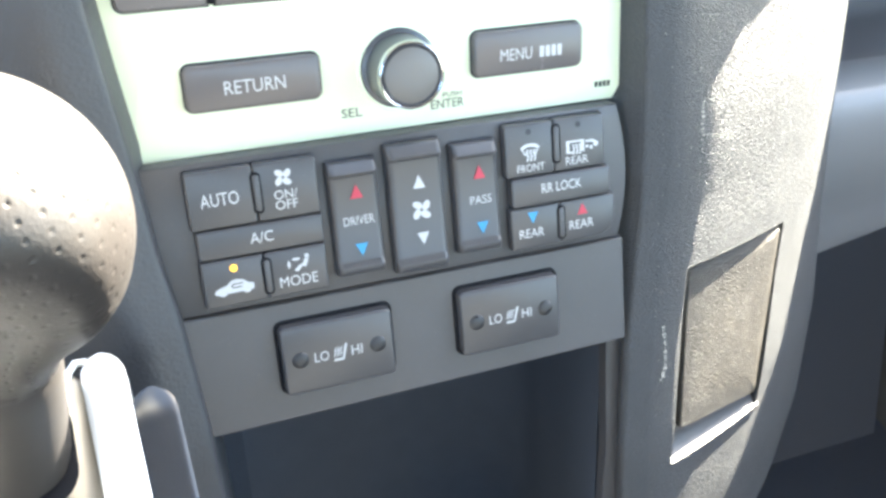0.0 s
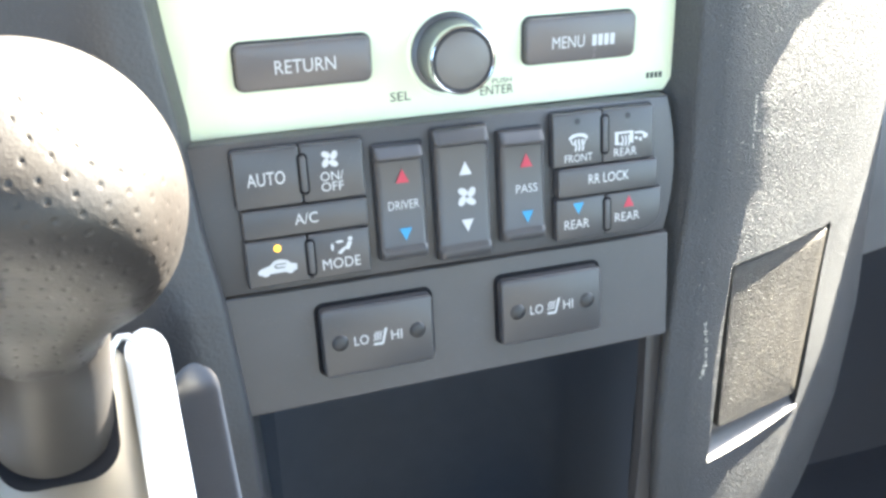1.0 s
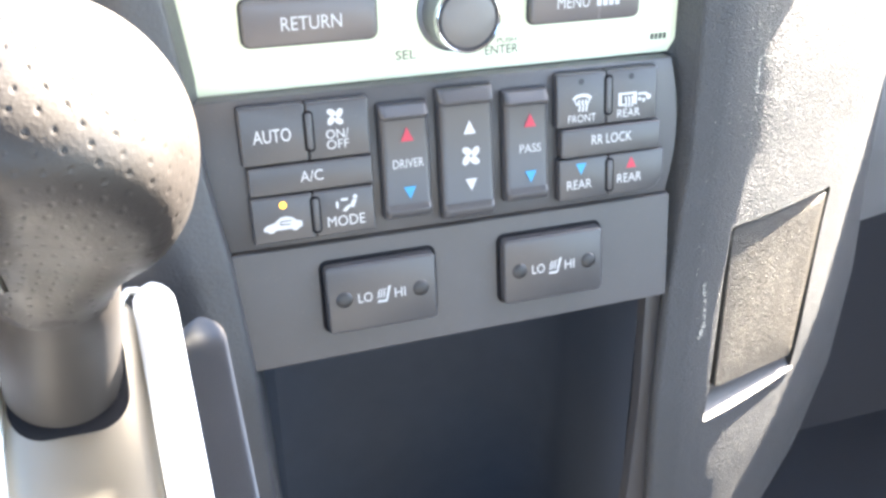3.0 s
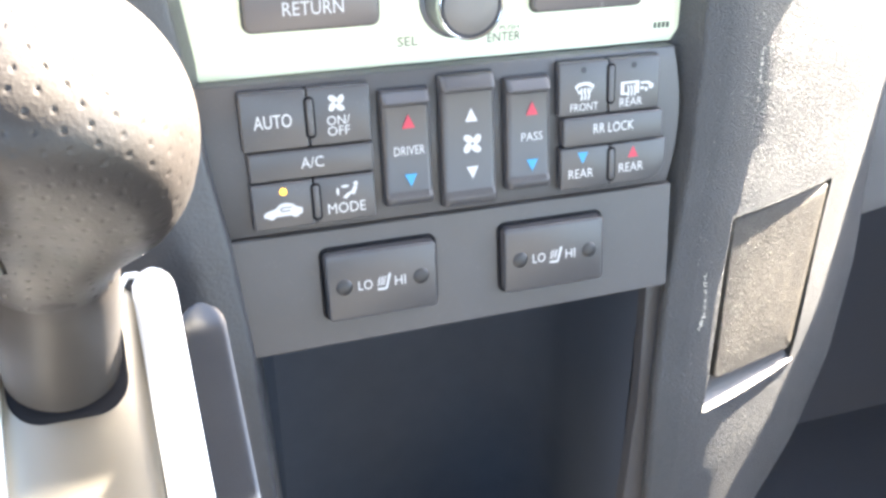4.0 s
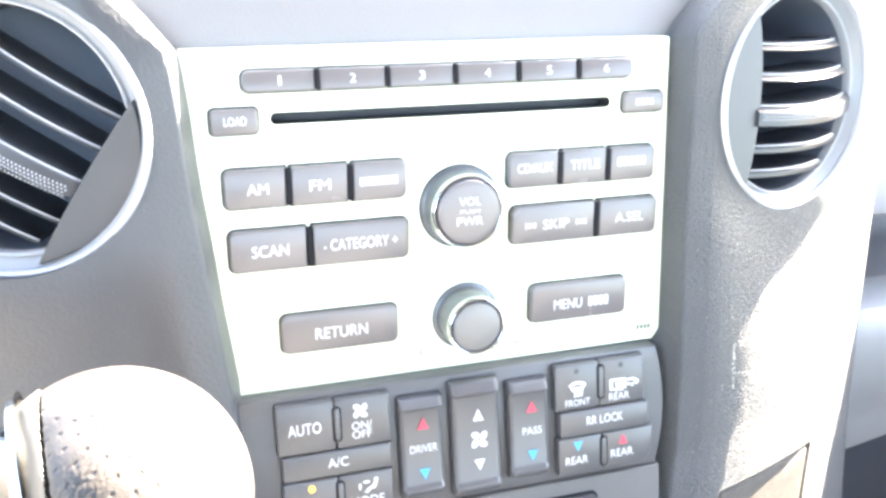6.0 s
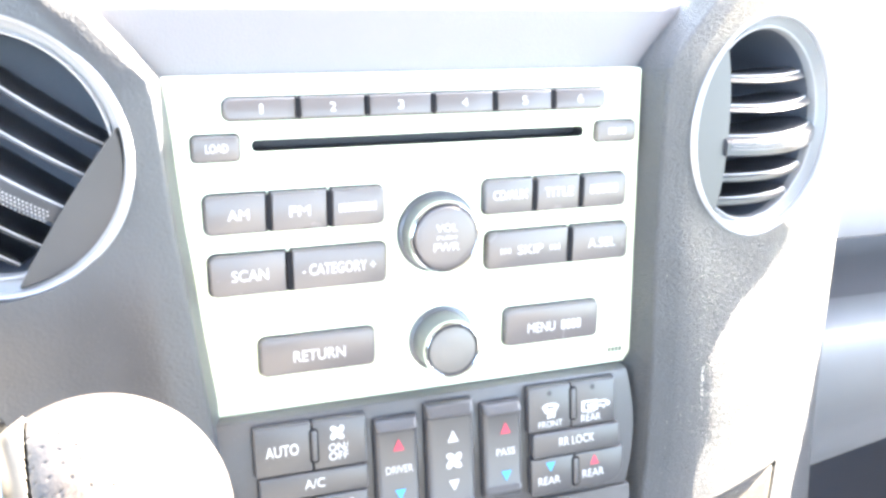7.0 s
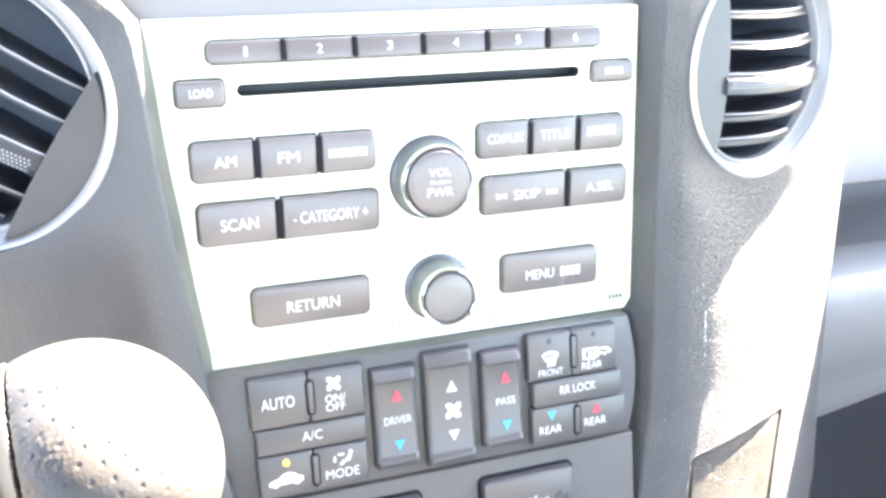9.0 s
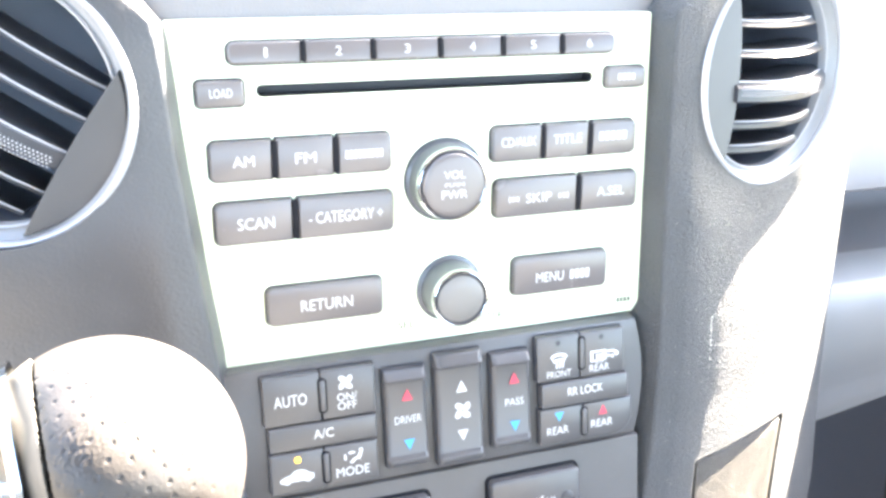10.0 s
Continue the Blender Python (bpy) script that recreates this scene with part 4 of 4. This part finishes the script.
def knob_radius(h):
    """Radius of the grip at the distance h below its middle."""
    if h < 0.006:
        return math.sqrt(max(0.0, KR ** 2 - h * h))
    t = min(1, (h - 0.006) / 0.037)
    top = math.sqrt(KR ** 2 - 0.006 ** 2)
    return top + (0.0168 - top) * (3 * t * t - 2 * t ** 3)




def beyond_seam(v, gap=0.0):
    """Whether a point lies past the leather's slanting seam, on the side cap's part."""
    return v.x < -0.1363 - 0.0714 * (v.y - KC.y) - 0.0642 * (v.z - KC.z) - gap


BROW_H, BROW_D = [-0.031, -0.022, -0.014, -0.006, 0.002, 0.010, 0.022, 0.034, 0.0425], [0.0, 0.0009, 0.0038, 0.0078, 0.0108, 0.0120, 0.0092, 0.0030, 0.0]


def undercut(h, towards):
    """How far the grip's front draws back below its brow."""
    w = min(1.0, max(0.0, towards / 0.8))
    deep = sum(float(np.interp(h + 0.0012 * k, BROW_H, BROW_D)) for k in range(-4, 5)) / 9 if h < 0.037 else float(np.interp(h, BROW_H, BROW_D))
    return deep * w * w * (3 - 2 * w)


around = 420
hs = [-KR * math.cos(math.pi * 0.5 * k / 110) for k in range(111)] + [0.0425 * k / 110 for k in range(1, 111)]
arc, last = 0.0, None
arcs = []
for h in hs:
    p = Vector((knob_radius(h), h))
    if last is not None:
        arc += (p - last).length
    last = p
    arcs.append(arc)
PITCH = 0.0052
CREASE = KC + Vector((-0.2, -0.78, 0.58)).normalized() * KR
verts, faces, bare, cap_faces = [], [], [], []
for h, s in zip(hs, arcs):
    r = max(knob_radius(h), 1e-5)
    ring = round(s / (PITCH * 0.8))
    ds = s - ring * PITCH * 0.8
    rr = np.interp(ring * PITCH * 0.8, arcs, [knob_radius(q) for q in hs])
    count = max(1, round(2 * math.pi * rr / PITCH))
    for k in range(around):
        a = 2 * math.pi * k / around
        cell = a / (2 * math.pi) * count + 0.5 * (ring % 2)
        da = (cell - round(cell)) / count * 2 * math.pi * r
        dist = (da * da + ds * ds) / (0.00043 ** 2)
        dip = 0.00034 * math.exp(-dist) if 0.004 < s else 0
        q = r - dip
        way = KU * math.cos(a) + KV * math.sin(a)
        draw = undercut(h + 0.013 * max(0.0, -way.x) ** 2, -0.83 * way.y - 0.55 * way.x)
        verts.append(KC + AX * (h + dip * (h < -0.02) * 0.7) + way * (q - draw))
        bare.append(KC + AX * h + way * (r - draw))
        # Worn creases in the leather beside the seam, at the brow.
        v = verts[-1]
        worn = 0.0003 * math.exp(-((v - CREASE).length / 0.006) ** 2)
        if worn > 2e-5:
            v += way * worn * math.sin(1700 * v.x + 3 * math.sin(1300 * v.z)) * math.sin(1900 * v.z + 2.5 * math.sin(1500 * v.x))
n = len(hs)
for i in range(n - 1):
    for k in range(around):
        k2 = (k + 1) % around
        f = (i * around + k, i * around + k2, (i + 1) * around + k2, (i + 1) * around + k)
        if hs[i] > 0.0270 or not any(beyond_seam(bare[j]) for j in f):
            faces.append(f)
        if hs[i] < 0.0269 and all(beyond_seam(bare[j], 0.0006) for j in f) and not all(beyond_seam(bare[j], 0.0088) for j in f):
            cap_faces.append(f)
me = bpy.data.meshes.new("grip")
me.from_pydata([tuple(v - FOOT) for v in verts], [], faces)
me.materials.append(LEATHER)
me.shade_smooth()
grip = new("grip", me)
grip.parent = lever
tagged(grip, "grey perforated leather grip")
ORIGIN[grip.name] = Vector(FOOT)
# The side cap carries the grip's round on past the seam and ends flat, with the release button in it.
bm = bmesh.new()
used = {}
for f in cap_faces:
    for j in f:
        if j not in used:
            used[j] = bm.verts.new(bare[j] + (bare[j] - KC).normalized() * 0.0007)
    if len({used[j] for j in f}) == 4:
        bm.faces.new([used[j] for j in f])
rim = [e for e in bm.edges if e.is_boundary]
skirt = bmesh.ops.extrude_edge_only(bm, edges=rim)
for v in skirt["geom"]:
    if isinstance(v, bmesh.types.BMVert):
        v.co += (KC - v.co).normalized() * 0.0016
cap = part("end_cap", bm, ENDCAP, lever, "smooth silver side cap")
AXIS_C = Vector((-1, -0.0714, -0.0642)).normalized()
part("release_button", spin([(0.0268, 0.0070), (0.0262, 0.0088), (0.0190, 0.0096), (0.0185, 0.0102), (0.0185, 0.0145), (0.0176, 0.0158), (0.0150, 0.0164), (0.012, 0.0162), (0.003, 0.0155)], (-0.1363, KC.y + 0.004, KC.z + 0.004), tuple(AXIS_C), 48, True), CHROME, cap, "chrome release button")
bm = spin([(0.0158, 0.0380), (0.0166, 0.0410), (0.0165, 0.05), (0.0165, 0.06), (0.0164, 0.07), (0.0164, 0.08), (0.0164, (FOOT - KC).length)], tuple(KC), tuple(AX), 48, True)
for v in bm.verts:
    h = (v.co - KC).dot(AX)
    v.co -= DOWN * 0.0026 * min(1, max(0, (h - 0.043) / 0.04)) ** 1.5
part("neck", bm, NECK, lever, "smooth dark neck")

# ---- dashboard ----
bm = bmesh.new()
loops = []
for y, z, half in ((0.006, 0.0200, 0.094), (0.0060, 0.0246, 0.0955), (0.0060, 0.032, 0.102), (0.0060, 0.040, 0.109), (0.0061, 0.0462, 0.1145), (0.0066, 0.0482, 0.116), (0.0080, 0.0498, 0.118), (0.0105, 0.0508, 0.119), (0.018, 0.0516, 0.123), (0.16, 0.062, 0.135)):
    loops.append([Vector((half * (2 * j / 12 - 1), y, z)) for j in range(13)])
rings(bm, loops, False, False, closed=False)
solid("display_ledge", bm, DASH, "light grey fascia above the radio", "dashboard")


def dash_profile():
    return [(0.8, 0.245), (0.5, 0.155), (0.3, 0.088), (0.1266, 0.0101), (0.1031, -0.0177), (0.0901, -0.0442), (0.0851, -0.0622), (0.082, -0.0745), (0.0826, -0.0824), (0.0857, -0.0844), (0.1514, -0.084), (0.1651, -0.0888), (0.1688, -0.1002), (0.1651, -0.114), (0.1564, -0.1208), (0.0956, -0.1392)]


def trim_profile():
    return [(0.1142, -0.1328), (0.0882, -0.1415), (0.0845, -0.1445), (0.0826, -0.1514), (0.0826, -0.1607), (0.0851, -0.1722), (0.0925, -0.1916), (0.1049, -0.216), (0.1258, -0.2453), (0.132, -0.2582), (0.1339, -0.2618), (0.1401, -0.2764), (0.1491, -0.295), (0.1513, -0.2974), (0.16, -0.2985), (0.5, -0.31)]


def extrude_x(profile, x0, x1, n=20):
    bm = bmesh.new()
    loops = [[Vector((x0 + (x1 - x0) * k / n, y, z)) for y, z in profile] for k in range(n + 1)]
    rings(bm, loops, False, False, closed=False)
    return bm


def rising(bm):
    """Lifts the lower part of the trim towards the doors."""
    for v in bm.verts:
        low = min(1.0, max(0.0, (-0.15 - v.co.z) / 0.12))
        v.co.z += 0.16 * low * (abs(v.co.x) - 0.22)
    return bm


for side, words in ((1, "passenger"), (-1, "driver")):
    solid("dashboard", extrude_x(dash_profile(), side * 0.22, side * 0.78), DASH, f"light grey {words} side dashboard with an open shelf", "dashboard")
    solid("dash_trim", rising(extrude_x(trim_profile(), side * 0.22, side * 0.78)), TRIM, f"silver grey {words} side dash trim", "dash trim")
    solid("footwell", extrude_x([(0.3, -0.319), (0.42, -0.34), (0.47, -0.5), (0.45, -0.8)], side * 0.14, side * 0.78), LOWER, f"dark {words} footwell", "footwell")
solid("dashboard_top", extrude_x([(0.16, 0.061), (0.3, 0.092), (0.5, 0.155), (0.80, 0.245)], -0.2, 0.2), DASH, "sunlit light grey dashboard top", "dashboard")
bm = bmesh.new()
rings(bm, [[Vector((x, y, z)) for x, y in ((-0.19, 0.0), (0.19, 0.0), (0.19, 0.2), (-0.19, 0.2))] for z in (-0.5, -0.72)], True, True)
solid("console_base", bm, LOWER, "dark base of the console", "console trim")

# ---- plain unseen cabin round the dashboard ----
BASE_KEEP, BASE = BASE, Matrix.Identity(4)


def slab(name, pts, thick, label, mat=LINING):
    """A flat wall through the points, with thickness."""
    a, b, c = (Vector(p) for p in pts[:3])
    nrm = (b - a).cross(c - a).normalized() * thick
    bm = bmesh.new()
    rings(bm, [[Vector(p) for p in pts], [Vector(p) + nrm for p in pts]], True, True)
    solid(name, bm, mat, label, "car cabin", smooth=False)


# Unseen shell: wall tops and the pale roof are chosen to shape light.
slab("ceiling", ((-0.8, -2.0, 0.66), (0.8, -2.0, 0.66), (0.72, -0.12, 0.64), (-0.72, -0.12, 0.64)), 0.03, "plain unseen roof lining, pale to bounce light", HEADLINER)
slab("floor", ((-0.8, -2.0, -0.85), (-0.8, 0.7, -0.85), (0.8, 0.7, -0.85), (0.8, -2.0, -0.85)), 0.03, "plain dark cabin floor", LOWER)
slab("wall_rear", ((-0.8, -2.0, -0.85), (0.8, -2.0, -0.85), (0.8, -2.0, 0.3), (-0.8, -2.0, 0.3)), 0.03, "plain unseen rear wall of the cabin, raised to hold back sky")
slab("wall_left", ((-0.8, -2.0, -0.85), (-0.8, -2.0, 0.22), (-0.8, 0.75, 0.22), (-0.8, 0.75, -0.85)), 0.03, "plain unseen door panel, its top set for the light")
slab("wall_right", ((0.8, -2.0, -0.85), (0.8, 0.75, -0.85), (0.8, 0.75, -0.03), (0.8, -2.0, -0.03)), 0.03, "plain unseen door panel, its top set for the light")
slab("wall_front", ((-0.8, 0.75, -0.85), (-0.8, 0.75, -0.05), (0.8, 0.75, -0.05), (0.8, 0.75, -0.85)), 0.03, "plain bulkhead under the windscreen", LOWER)
BASE = BASE_KEEP
